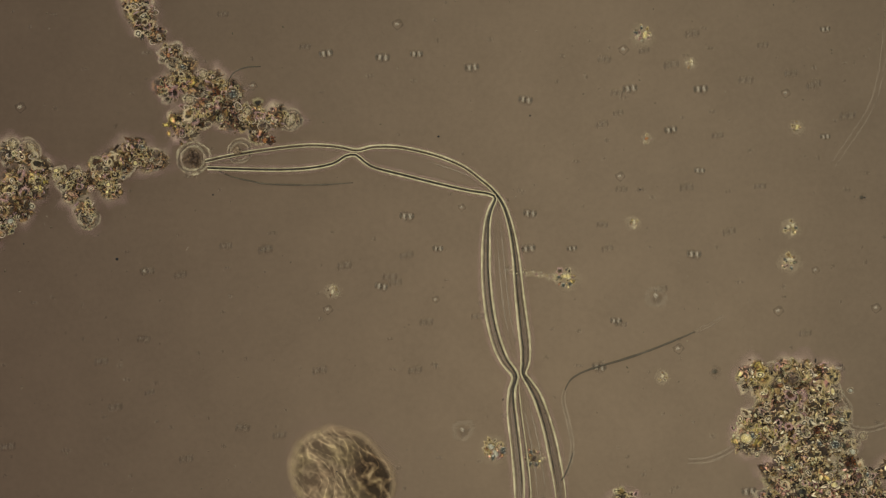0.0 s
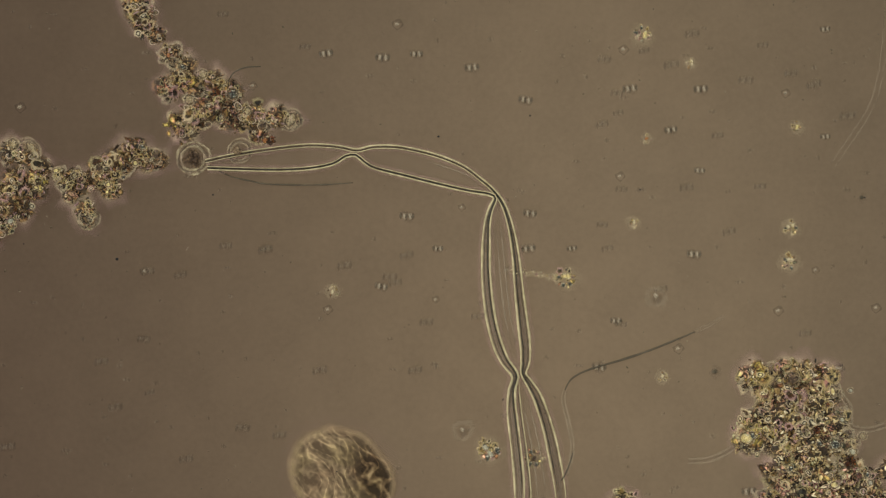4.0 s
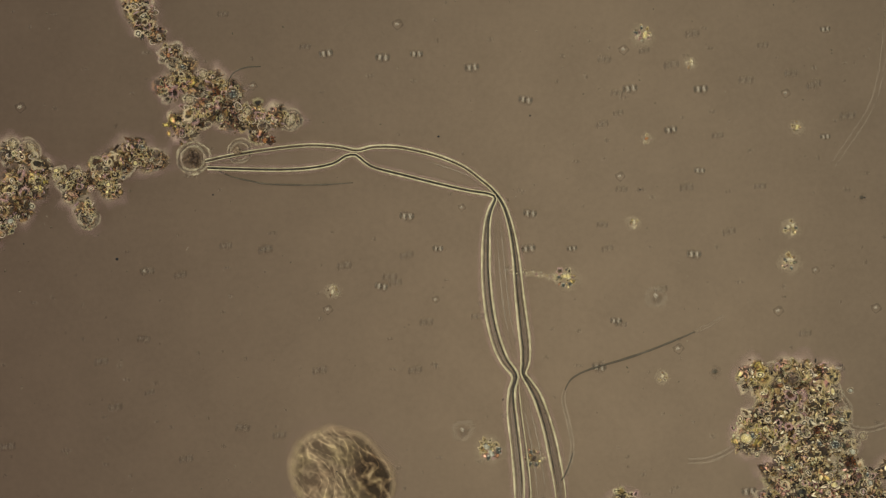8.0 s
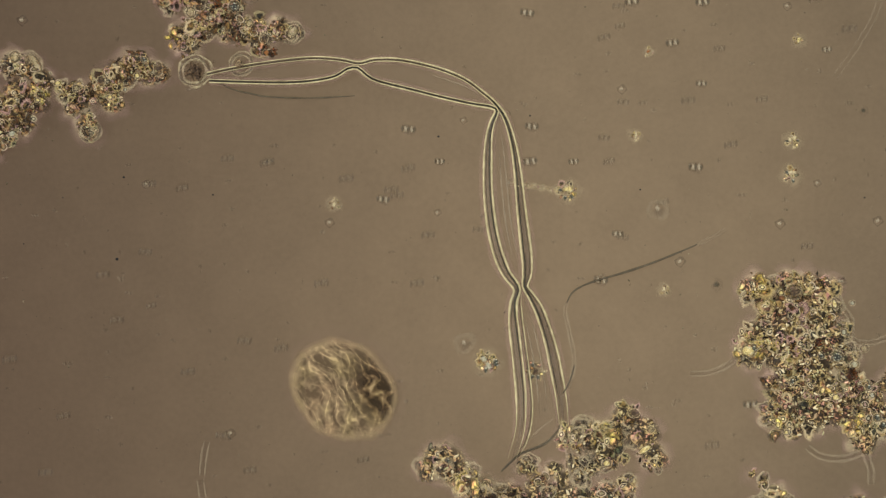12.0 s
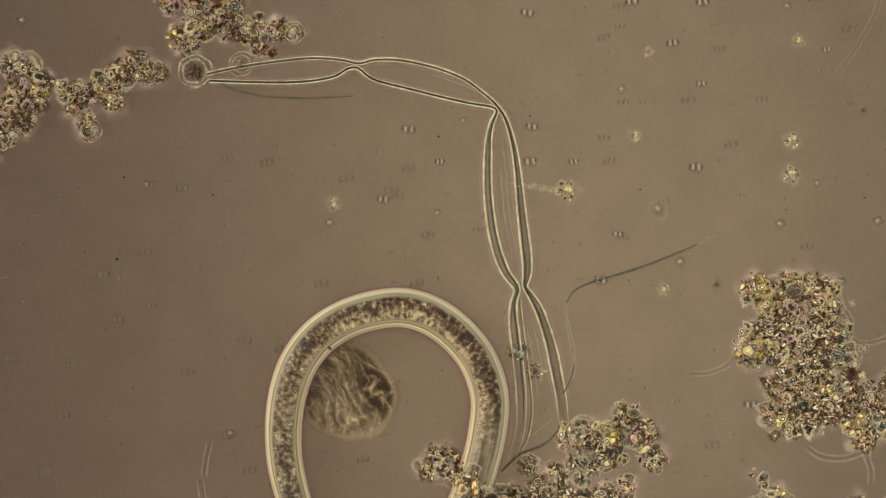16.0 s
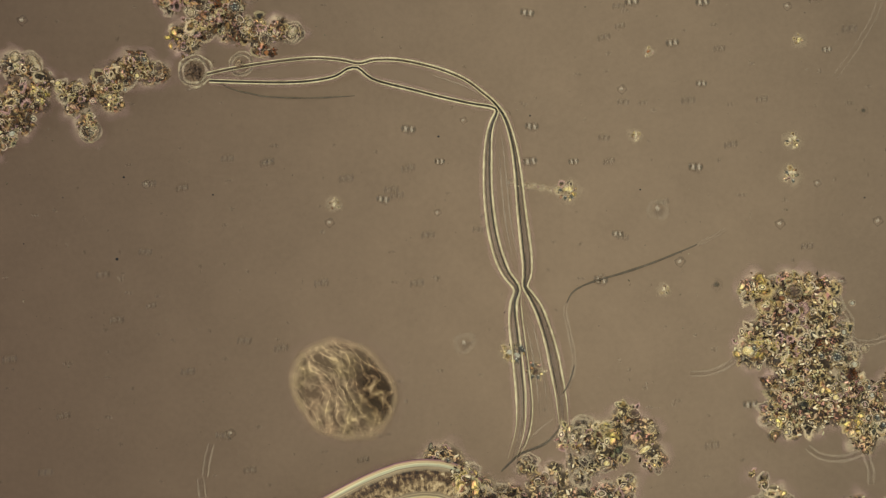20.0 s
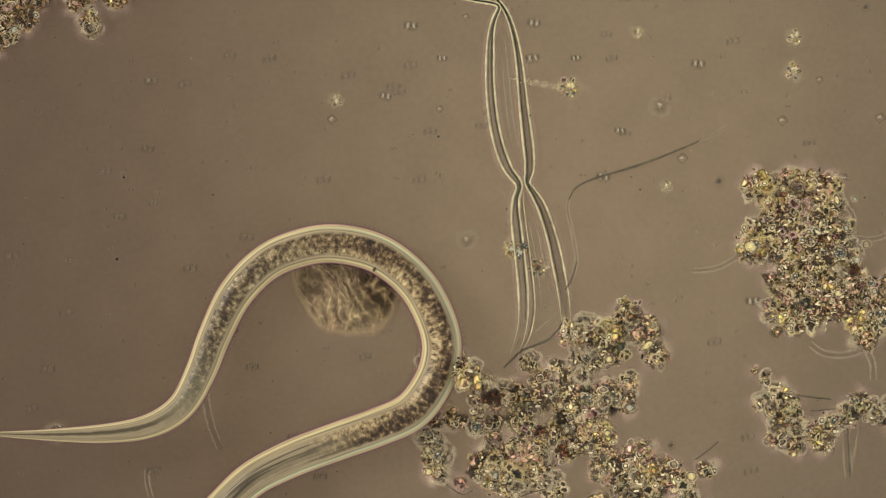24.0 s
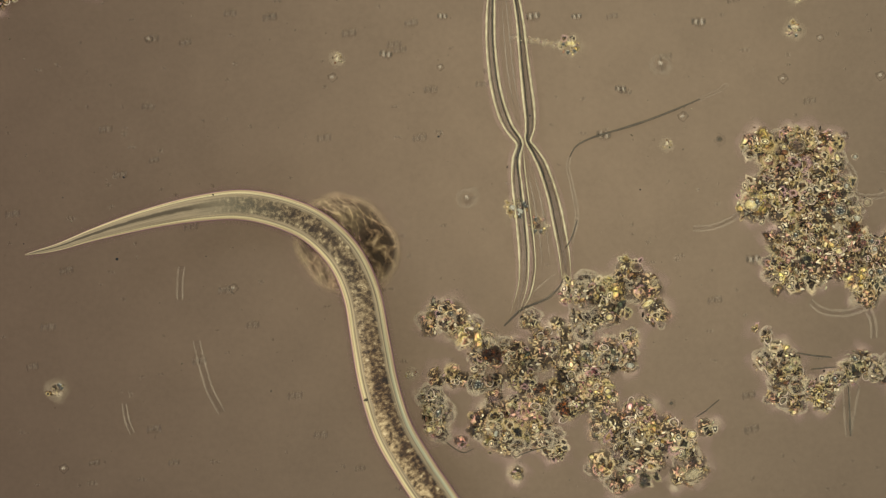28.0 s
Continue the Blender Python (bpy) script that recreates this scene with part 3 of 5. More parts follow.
# ---- the slide ----
def build_slide():
    bm = bmesh.new()
    bmesh.ops.create_cube(bm, size=1.0, matrix=Matrix.Translation((0, -0.6, -0.05)) @ Matrix.Diagonal((4.0, 3.8, 0.1, 1)))
    # one sheet: only the upper face scatters, so the slab keeps its thickness at the rim
    bmesh.ops.delete(bm, geom=[f for f in bm.faces if f.normal.z < -0.5], context="FACES")
    me = mesh_of("slide", bm, SLIDE)
    for p in me.polygons:
        p.use_smooth = False
    tagged(new("ground", me), "wet brownish glass slide lit from below", "slide", kind="structure")
    # unseen dark box added under the stage against outside light, open towards the slide
    bm = bmesh.new()
    t = 0.1
    for x, y, z, sx, sy, sz in ((0, -0.6, -1.75, 4.0, 3.8, t), (-1.95, -0.6, -0.9, t, 3.6, 1.6), (1.95, -0.6, -0.9, t, 3.6, 1.6), (0, 1.25, -0.9, 4.0, t, 1.6), (0, -2.45, -0.9, 4.0, t, 1.6)):
        bmesh.ops.create_cube(bm, size=1.0, matrix=Matrix.Translation((x, y, z)) @ Matrix.Diagonal((sx, sy, sz, 1)))
    me = mesh_of("lamp_house", bm, organic("black_enamel", [(0.3, (0.03, 0.03, 0.03)), (0.7, (0.045, 0.045, 0.045))], 6, 0.5, 0.1, hard=True))
    for p in me.polygons:
        p.use_smooth = False
    tagged(new("lamp_house", me), "unseen black enamelled box that blocks outside light under the slide", "lamp house", kind="structure")


build_slide()


# ---- the worm: rigid rings that follow one another along its line ----
WORM_LENGTH = 1.715
RINGS = 248
STEP = WORM_LENGTH / RINGS
GIRTH = [(0, 0.0012), (0.03, 0.0045), (0.1, 0.0095), (0.2, 0.0168), (0.3, 0.0228), (0.4, 0.0278), (0.6, 0.0330), (0.8, 0.0360), (1.1, 0.0372),
         (1.4, 0.0355), (1.55, 0.0325), (1.64, 0.029), (1.69, 0.0265), (1.715, 0.0235), (1.73, 0.018), (1.737, 0.011), (1.740, 0.004)]


def girth(s):
    s *= 1.740 / WORM_LENGTH
    for (a, p), (b, q) in zip(GIRTH, GIRTH[1:]):
        if s <= b:
            return p + (q - p) * max(0.0, s - a) / (b - a)
    return GIRTH[-1][1]


def worm_ring(name, i, parent):
    """One ring of the body with a collar that slips into the next ring; its x runs towards the head."""
    mid = (i + 0.5) * STEP
    bm = bmesh.new()
    layer = bm.verts.layers.float_vector.new("rest")
    sides = 18
    last = i == RINGS - 1
    whole = [(-0.66, 0.998), (0.0, 1.0), (0.66, 0.998)]
    collar = [(0.3, 0.985), (1.05, 0.975)]
    for stations in (whole, collar):
        rows = []
        for f, k in stations:
            s = min(max(mid + f * STEP, 0.0), WORM_LENGTH)
            r = girth(s) * k * 0.99
            row = []
            for j in range(sides):
                a = 2 * math.pi * j / sides
                v = bm.verts.new((s - mid, r * math.cos(a), r * math.sin(a)))
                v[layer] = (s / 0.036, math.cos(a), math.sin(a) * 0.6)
                row.append(v)
            rows.append(row)
        for a, b in zip(rows, rows[1:]):
            for j in range(sides):
                bm.faces.new((a[j], b[j], b[(j + 1) % sides], a[(j + 1) % sides]))
        if last and stations is whole:
            bm.faces.new(rows[-1][::-1])
            break
    # strips along both flanks that paint the dark violet halo
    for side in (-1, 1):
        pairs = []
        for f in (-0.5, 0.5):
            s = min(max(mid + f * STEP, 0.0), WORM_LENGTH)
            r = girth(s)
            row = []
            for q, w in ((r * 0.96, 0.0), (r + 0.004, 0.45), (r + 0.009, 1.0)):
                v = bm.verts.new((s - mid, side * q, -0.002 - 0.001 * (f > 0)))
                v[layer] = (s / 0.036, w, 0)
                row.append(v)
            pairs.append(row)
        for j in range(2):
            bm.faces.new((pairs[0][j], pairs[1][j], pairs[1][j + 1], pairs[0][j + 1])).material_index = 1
    return part(name, bm, (WORM, HALO_STRIP), parent)


def build_worm():
    worm = thing("nematode", 784, 441, "long pale roundworm with a granular dark gut, gliding over the slide", "worm")
    rings = []
    for i in range(RINGS):
        name = "tail_ring" if i < 24 else "head_ring" if i > RINGS - 12 else "body_ring"
        rings.append(worm_ring(name, i, worm))
    # the small slit on the flank
    bm = bmesh.new()
    blob(bm, (0, 0, 0), (0.0025, 0.007, 0.003), rough=0.25)
    part("flank_slit", bm, HAIR, rings[124], "small dark slit on the flank", (0.0, -0.026, 0.024))
    return rings


WORM_RINGS = build_worm()
CRAWL = []


def lay(pts, eye):
    """Middle and heading of every ring when the body covers the points pts of the slide, from tail to head, for an eye over the point eye."""
    line = smooth_line(pts, 0.012)
    run = [0.0]
    for a, b in zip(line, line[1:]):
        run.append(run[-1] + (b - a).length)
    k = run[-1] / WORM_LENGTH if abs(run[-1] / WORM_LENGTH - 1) < 0.05 else 1.0
    end = (line[-1] - line[-4]).normalized()

    def place(s):
        s *= k
        if s >= run[-1]:
            return line[-1] + end * (s - run[-1])
        i = int(np.searchsorted(run, s, side="right")) - 1
        i = min(max(i, 0), len(run) - 2)
        return line[i].lerp(line[i + 1], (s - run[i]) / max(run[i + 1] - run[i], 1e-6))

    mids = np.array([place((i + 0.5) * STEP)[:2] for i in range(RINGS)])
    for k in (0.5, -0.52) * 40:
        # evens the line out without shrinking its bends
        mids[1:-1] += k * (0.5 * (mids[2:] + mids[:-2]) - mids[1:-1])
    ways = np.gradient(mids, axis=0)
    out = []
    for i in range(RINGS):
        u = (i + 0.5) / RINGS
        z = 0.045 + 0.085 * max(0.0, 1 - u / 0.6) ** 2
        # the head feels its way over the glass
        dip = max(0.0, (u - 0.84) / 0.16)
        z += (0.024 - z) * dip * dip * (3 - 2 * dip)
        x, y = eye + (mids[i] - eye) * (1 - z / EYE)
        out.append((x, y, z, math.degrees(math.atan2(ways[i, 1], ways[i, 0]))))
    return out


def crawl(t, text):
    times = [row[0] for row in PATH]
    eye = np.array([np.interp(t, times, [row[1].translation[k] for row in PATH]) for k in (0, 1)])
    CRAWL.append((t, lay(path(text), eye)))


# ---- detritus ----
def grain_meshes(mats):
    """Wet grains: ragged flakes and splinters, bright cells in a dark wall, dark bits in a painted pale halo."""
    out = []
    for i in range(20):
        bm = bmesh.new()
        kind = (2, 0, 0, 2, 1, 2, 0, 2, 2, 0)[i % 10] if i < 19 else 1
        if kind == 0:
            lens(bm, (0, 0, 0), 1.2, random.uniform(0.45, 0.9), 0.25, random.uniform(0, 3), 0.55, (0.5, 0.8, 1.0), 11)
        else:
            lens(bm, (0, 0, 0), 1.35, random.uniform(0.7, 1.3), 0.25, random.uniform(0, 3), 0.6 if kind == 2 else 0.3, (0.3, 0.55, 0.8, 1.0), 11)
        out.append(mesh_of("grain", bm, mats[kind]))
    return out


def cell_meshes():
    """Clear swollen cells: a soft body, a thin dark wall and a pale halo."""
    out = []
    for i in range(6):
        bm = bmesh.new()
        flat, turn = random.uniform(0.65, 1.0), random.uniform(0, 3)
        lens(bm, (0, 0, 0), 1.0, flat, 0.3, turn, 0.3, (0.4, 0.7, 1.0), 14)
        if i % 2:
            lens(bm, (random.uniform(-0.2, 0.2), 0.1, 0.28), 0.5, 0.4, 0.15, turn, 0.6, (0.5, 1.0), 10, 1)
        ring(bm, (0, 0, 0.22), 0.84, 0.09, 18, flat, turn, 1, 0.5)
        ring(bm, (0, 0, 0.14), 1.06, 0.13, 18, flat, turn, 2, 0.5)
        out.append(mesh_of("clear_cell", bm, CLEAR_CELL, OUTLINE, HALO))
    return out


def lobe_meshes():
    """See-through cells at a heap's margin, drawn out of focus: a broad pale halo ring, a dull ring inside it and a
    small core.
    """
    out = []
    for i in range(8):
        bm = bmesh.new()
        flat, turn = random.uniform(0.7, 1.0), random.uniform(0, 3)
        lens(bm, (0, 0, 0), 1.0, flat, 0.16, turn, 0.6, (0.4, 0.7, 1.0), 16)
        # this broad pale ring paints the halo of an out-of-focus cell
        ring(bm, (0, 0, 0.10), 0.98, 0.20, 26, flat, turn, 1, 0.75)
        ring(bm, (0.04, 0, 0.16), 0.60, 0.17, 22, flat, turn, 2, 0.9)
        for _ in range(i % 4):
            a = random.uniform(0, 6.3)
            lens(bm, (0.4 * math.cos(a), 0.4 * math.sin(a), 0.2), 0.34, 0.22, 0.1, a, 0.8, (0.4, 0.7, 1.0), 12, random.choice((2, 3, 4)))
        out.append(mesh_of("swollen_cell", bm, VEIL, PALE_WALL, DUSK, PALE, THIN))
    return out


CELLS = cell_meshes()
LOBES = lobe_meshes()
GRAINS = grain_meshes(GRAIN)
GRAINS_BROWN = grain_meshes(GRAIN_BROWN)
GRAINS_RUSTY = grain_meshes(RUSTY)
TINTED = {"t": grain_meshes(GRAIN_TEAL), "y": grain_meshes(GRAIN_YELLOW), "p": grain_meshes(GRAIN_PINK), "a": grain_meshes(GRAIN_AMBER)}
CORES = {"y": (YOLK, "bright yellow cell"), "d": (INK, "inky dark cell with bright specks"), "b": (BARK, "brown cell"), "m": (MINT, "pale greenish cell"),
         "o": (FLAME, "orange grain"), "c": (CLEAR_CELL, "clear cell"), "k": (BLUSH, "pinkish hollow in the slime")}


def scatter(blobs, rng):
    """A place by chance inside a patch of discs, and how deep inside it lies."""
    weights = [r * r for _, _, r in blobs]
    x0, y0, r = rng.choices(blobs, weights)[0]
    a, q = rng.uniform(0, 2 * math.pi), math.sqrt(rng.random()) * rng.choice((1.0, 1.0, 1.0, 1.08, 1.22))
    x, y = x0 + r * q * math.cos(a), y0 + r * q * math.sin(a)
    depth = max(rr - math.hypot(x - xx, y - yy) for xx, yy, rr in blobs)
    return x, y, depth


def heap(depth):
    return 0.004 + 0.026 * (1 - math.exp(-max(depth, 0) / 14))


def slime_film(blobs, root, rel, reach=24.0, step=4.0):
    """The clear slime and painted optical halo round a heap: one thin sheet, thickest at the heap's edge and gone a
    little way out.
    """
    x0, x1 = min(x - r for x, y, r in blobs) - reach, max(x + r for x, y, r in blobs) + reach
    y0, y1 = min(y - r for x, y, r in blobs) - reach, max(y + r for x, y, r in blobs) + reach
    nx, ny = int((x1 - x0) / step) + 1, int((y1 - y0) / step) + 1
    gx, gy = np.meshgrid(x0 + np.arange(nx) * step, y0 + np.arange(ny) * step, indexing="ij")
    d = np.full(gx.shape, -1e9)
    for x, y, r in blobs:
        d = np.maximum(d, r - np.hypot(gx - x, gy - y))
    rag = np.array([[noise.noise((gx[i, j] * 0.035, gy[i, j] * 0.035, 5.0)) * 12 for j in range(ny)] for i in range(nx)])
    thick = np.clip((d + rag + 17) / 27, 0, 1)
    idx = -np.ones(gx.shape, int)
    keep = d > -reach - 8
    idx[keep] = np.arange(keep.sum())
    vs = [tuple(rel(gx[i, j], gy[i, j], 0.0022 + 0.004 * thick[i, j])) for i in range(nx) for j in range(ny) if keep[i, j]]
    fs = [(idx[i, j], idx[i, j + 1], idx[i + 1, j + 1], idx[i + 1, j]) for i in range(nx - 1) for j in range(ny - 1)
          if min(idx[i, j], idx[i + 1, j], idx[i + 1, j + 1], idx[i, j + 1]) >= 0]
    me = bpy.data.meshes.new("slime_film")
    me.from_pydata(vs, [], [tuple(int(k) for k in f) for f in fs])
    me.attributes.new("thickness", "FLOAT", "POINT").data.foreach_set("value", thick[keep].astype(np.float32))
    me.materials.append(FILM)
    ob = new("slime_film", me)
    ob.parent = root
    ob["label"] = "pale clear slime and painted halo round the grains"


def known_cell(root, place, rx, ry, turn, kind):
    """One cell that stands out in a heap: its body, its dark wall and its pale halo."""
    mat, words = CORES[kind]
    flat = ry / rx
    bm = bmesh.new()
    lens(bm, (0, 0, 0), rx * 1.05, ry * 1.05, min(rx, ry) * 0.5, turn, 0.25, (0.3, 0.6, 0.8, 1.0), 18)
    body = part("cell_body", bm, mat, root, words, place)
    if kind == "k":
        return
    bm = bmesh.new()
    ring(bm, (0, 0, 0.001), rx * 0.95, 0.0005 + rx * 0.06, 24, flat, turn, 0, 0.4)
    part("dark_wall", bm, OUTLINE, body, "thin dark wall")
    bm = bmesh.new()
    ring(bm, (0, 0, 0), rx * 1.10 + 0.0008, 0.0009, 24, flat, turn, 0, 0.4)
    part("pale_halo", bm, WALL, body, "pale halo")


def clump(name, label, blobs, seed, coarse, fines, size=(3.5, 7.5), rust=(), brown=False, patches="", cells="", tall=(0, 0, 1, 0), lobes=20):
    """A heap of organic grains held in slime. blobs: the discs that its outline follows."""
    rng = random.Random(seed)
    cx = sum(b[0] for b in blobs) / len(blobs)
    cy = sum(b[1] for b in blobs) / len(blobs)
    root = thing(name, cx, cy, label, "detritus")
    kinds = GRAINS_BROWN if brown else GRAINS
    base = at(cx, cy)
    rel = lambda x, y, z: at(x, y, z) - base
    lift = lambda x, y: tall[3] * max(0.0, 1 - (math.hypot(x - tall[0], y - tall[1]) / tall[2]) ** 2)
    for x, y, r in blobs:
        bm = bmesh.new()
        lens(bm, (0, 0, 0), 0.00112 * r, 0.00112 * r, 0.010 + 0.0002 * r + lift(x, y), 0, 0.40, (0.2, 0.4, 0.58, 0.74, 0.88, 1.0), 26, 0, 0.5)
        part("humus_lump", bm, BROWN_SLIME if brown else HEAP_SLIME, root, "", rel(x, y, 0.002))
    slime_film(blobs, root, rel)
    tints = []
    for w in patches.split(",") if patches else ():
        x, y, r, k = w.split()
        tints.append((float(x), float(y), float(r), k))
    spots = [(*scatter(blobs, rng), "") for _ in range(coarse)]
    for x, y, r, k in tints:
        for _ in range(int(r * r / 26) + 2):
            a, q = rng.uniform(0, 6.3), r * math.sqrt(rng.random())
            spots.append((x + q * math.cos(a), y + q * math.sin(a), 22 + rng.random() * 10, k))
    for x, y, depth, k in spots:
        for px, py, r, tint in tints:
            if not k and math.hypot(x - px, y - py) < r:
                k = tint
        s = 0.001 * rng.uniform(*size) * rng.choice((0.6, 0.8, 1.0, 1.25, 1.7))
        shape = rng.choice(TINTED[k] if k else kinds)
        if shape.materials[0].name.endswith("cell"):
            s = min(s, 0.0064)
        ob = new("grain", shape)
        ob.parent = root
        ob.location = rel(x, y, heap(depth) * rng.uniform(0.75, 1.1) + lift(x, y))
        ob.rotation_euler = (rng.uniform(-0.4, 0.4), rng.uniform(-0.4, 0.4), rng.uniform(0, 6.3))
        ob.scale = (s, s, s)
    for _ in range(coarse // 14):
        x, y, depth = scatter(blobs, rng)
        s = 0.001 * rng.uniform(5.0, 9.0) * (0.85 if brown else 1.0)
        ob = new("clear_cell", rng.choice(CELLS))
        ob.parent = root
        ob.location = rel(x, y, heap(depth) * rng.uniform(0.85, 1.15) + lift(x, y))
        ob.rotation_euler = (rng.uniform(-0.3, 0.3), rng.uniform(-0.3, 0.3), rng.uniform(0, 6.3))
        ob.scale = (s, s * rng.uniform(0.75, 1.0), s)
    # soft out-of-focus cells, most of them along the margin
    while lobes:
        x, y, depth = scatter(blobs, rng)
        if depth > 8 and rng.random() < 0.85:
            continue
        lobes -= 1
        s = 0.001 * rng.uniform(7.0, 17.0) * (0.8 if brown else 1.0)
        ob = new("swollen_cell", rng.choice(LOBES))
        ob.parent = root
        ob.location = rel(x, y, heap(depth) * rng.uniform(0.8, 1.2) + lift(x, y))
        ob.rotation_euler = (0, 0, rng.uniform(0, 6.3))
        ob.scale = (s, s * rng.uniform(0.75, 1.0), 0.008)
    # the small rest, joined
    bm = bmesh.new()
    bmesh.ops.create_icosphere(bm, subdivisions=1, radius=1.0)
    bm.verts.ensure_lookup_table()
    co = np.array([v.co[:] for v in bm.verts])
    fa = np.array([[v.index for v in f.verts] for f in bm.faces])
    bm.free()
    gen = np.random.default_rng(seed)
    vs, fs = [], []
    for i in range(int(fines * 0.8)):
        x, y, depth = scatter(blobs, rng)
        s = 0.001 * rng.uniform(1.0, 2.9)
        k = np.array((s * rng.uniform(0.8, 2.0), s * 0.8, s * 0.6))
        c = rel(x, y, heap(depth) * rng.uniform(0.85, 1.35) + lift(x, y))
        a = rng.uniform(0, 3.2)
        spin = np.array(((math.cos(a), math.sin(a), 0), (-math.sin(a), math.cos(a), 0), (0, 0, 1)))
        vs.append((co * k * (1 + gen.normal(0, 0.28, (len(co), 1)))) @ spin + np.array(c))
        fs.append(fa + i * len(co))
    me = bpy.data.meshes.new("fine_grit")
    me.from_pydata(np.concatenate(vs).tolist(), [], np.concatenate(fs).tolist())
    me.materials.append(FINE_BROWN if brown else FINE)
    ob = new("fine_grit", me)
    ob.parent = root
    ob["kind"] = "stuff"
    for w in cells.split(",") if cells else ():
        x, y, rx, ry, turn, k = w.split()
        known_cell(root, rel(float(x), float(y), (0.038 if k != "k" else 0.022) + lift(float(x), float(y))), 0.00078 * float(rx), 0.00078 * float(ry), radians(float(turn)), k)
    for x, y, r in rust:
        for _ in range(22):
            a, q = rng.uniform(0, 6.3), r * math.sqrt(rng.random()) * 0.8
            s = 0.001 * r * rng.uniform(0.20, 0.46)
            ob = new("rust_grain", rng.choice(GRAINS_RUSTY))
            ob.parent = root
            ob.location = rel(x + q * math.cos(a), y + q * math.sin(a), 0.046 + 0.006 * rng.random() + lift(x, y))
            ob.rotation_euler = (0, 0, a)
            ob.scale = (s, s, s)
            ob["label"] = "rust-brown iron-stained grain"
    return root


def discs(text, dx=0.0, dy=0.0):
    """Discs 'x y r, ...' shifted on the map."""
    out = []
    for w in text.split(","):
        x, y, r = map(float, w.split())
        out.append((x + dx, y + dy, r))
    return out


def build_clumps():
    clump("detritus_heap", "large ragged heap of cream, olive and brown grains in slime",
          discs("790 560 34, 768 575 22, 822 585 28, 855 615 30, 870 628 25, 905 625 28, 940 570 20, 960 625 32, 1000 630 34, 1020 520 24, 1052 515 28,"
                "1092 512 26, 1112 482 22, 1142 510 28, 1160 550 24, 1085 560 14, 1080 625 30, 1050 640 32, 920 670 26, 880 672 14, 845 678 15, 800 668 18,"
                "770 678 14", -8, 411) + discs("940 720 30, 870 750 34, 900 778 34, 960 770 32, 985 800 18, 1000 720 24, 1060 700 34, 1080 750 36, 1130 740 34,"
                "1130 778 32, 1180 770 34, 1208 790 26, 1248 755 16, 1065 822 24, 1105 848 18, 1230 828 26, 1202 842 18, 1110 640 18, 1000 670 26, 905 720 18, 960 592 13, 1000 592 15, 1035 585 14, 1020 562 15, 1055 568 15, 985 572 13", -8, 411) + discs("976 1102 26, 866 1112 15, 1016 1122 22, 836 1066 13, 906 1250 13, 808 1192 13, 1086 1270 16, 1106 1012 19, 1066 952 18, 1031 982 17, 846 1150 14, 1120 1235 22, 1090 1215 20, 1150 1225 20, 830 1172 13, 862 1158 14, 790 1078 13, 815 1082 13, 850 1090 15, 760 1074 12"),
          11, 300, 1500, (3.8, 8.2), discs("870 628 20, 995 722 13, 955 685 12", -8, 411), False,
          "780 967 14 t, 913 1034 17 t, 1028 1040 15 t, 1081 1046 14 t, 1093 957 14 t, 1193 1199 18 t, 1140 1250 20 t, 1246 1169 13 t, 1000 925 22 p, 1040 1085 30 p, 925 1150 26 p, 1120 1150 26 p,"
          "1117 886 16 a, 898 1169 16 a, 1058 1238 15 a, 975 1205 20 a, 820 1000 18 y, 1060 925 24 y, 1066 1102 20 y, 1150 1180 22 y, 870 1180 20 y, 1150 975 14 a, 930 1080 18 a, 1000 1050 16 y",
          "1136 948 19 7 35 y, 1069 972 9 8 0 y, 1146 913 7 7 0 c, 1214 1178 11 10 0 y, 1066 1102 8 7 20 y, 869 1177 9 7 60 m, 1105 1256 10 8 20 y, 1217 1248 30 13 25 c, 1105 1057 11 8 0 m," + "838 1090 13 13 0 d, 991 1134 9 8 0 o, 790 966 7 6 0 d, 1030 1038 7 7 0 d, 1036 1048 6 6 0 d, 1082 1048 9 8 0 d, 1117 884 11 9 0 b, 866 1117 15 12 0 k, 1085 1215 16 12 0 k, 905 1212 9 8 0 c,"
          "873 1165 7 7 0 c, 860 1175 6 6 0 c, 1045 1170 8 7 0 b, 1060 1172 8 7 0 c, 975 1042 8 8 0 b, 983 1053 9 8 0 c, 827 978 3 3 0 y, 930 1092 3.5 3.5 0 y, 994 1093 4 4 0 m, 1005 1091 3.5 3.5 0 m", (838, 1012, 75, 0.095), 90)
    clump("detritus_heap", "small oblong heap of grains beside the large heap", discs("765 705 18, 768 730 24, 772 755 20, 752 700 12", -8, 411), 12, 46, 120, (3.6, 7.2), (), False, "764 1140 11 t, 752 1165 10 y", "767 1142 7 15 -25 d, 752 1170 8 8 0 y", lobes=16)
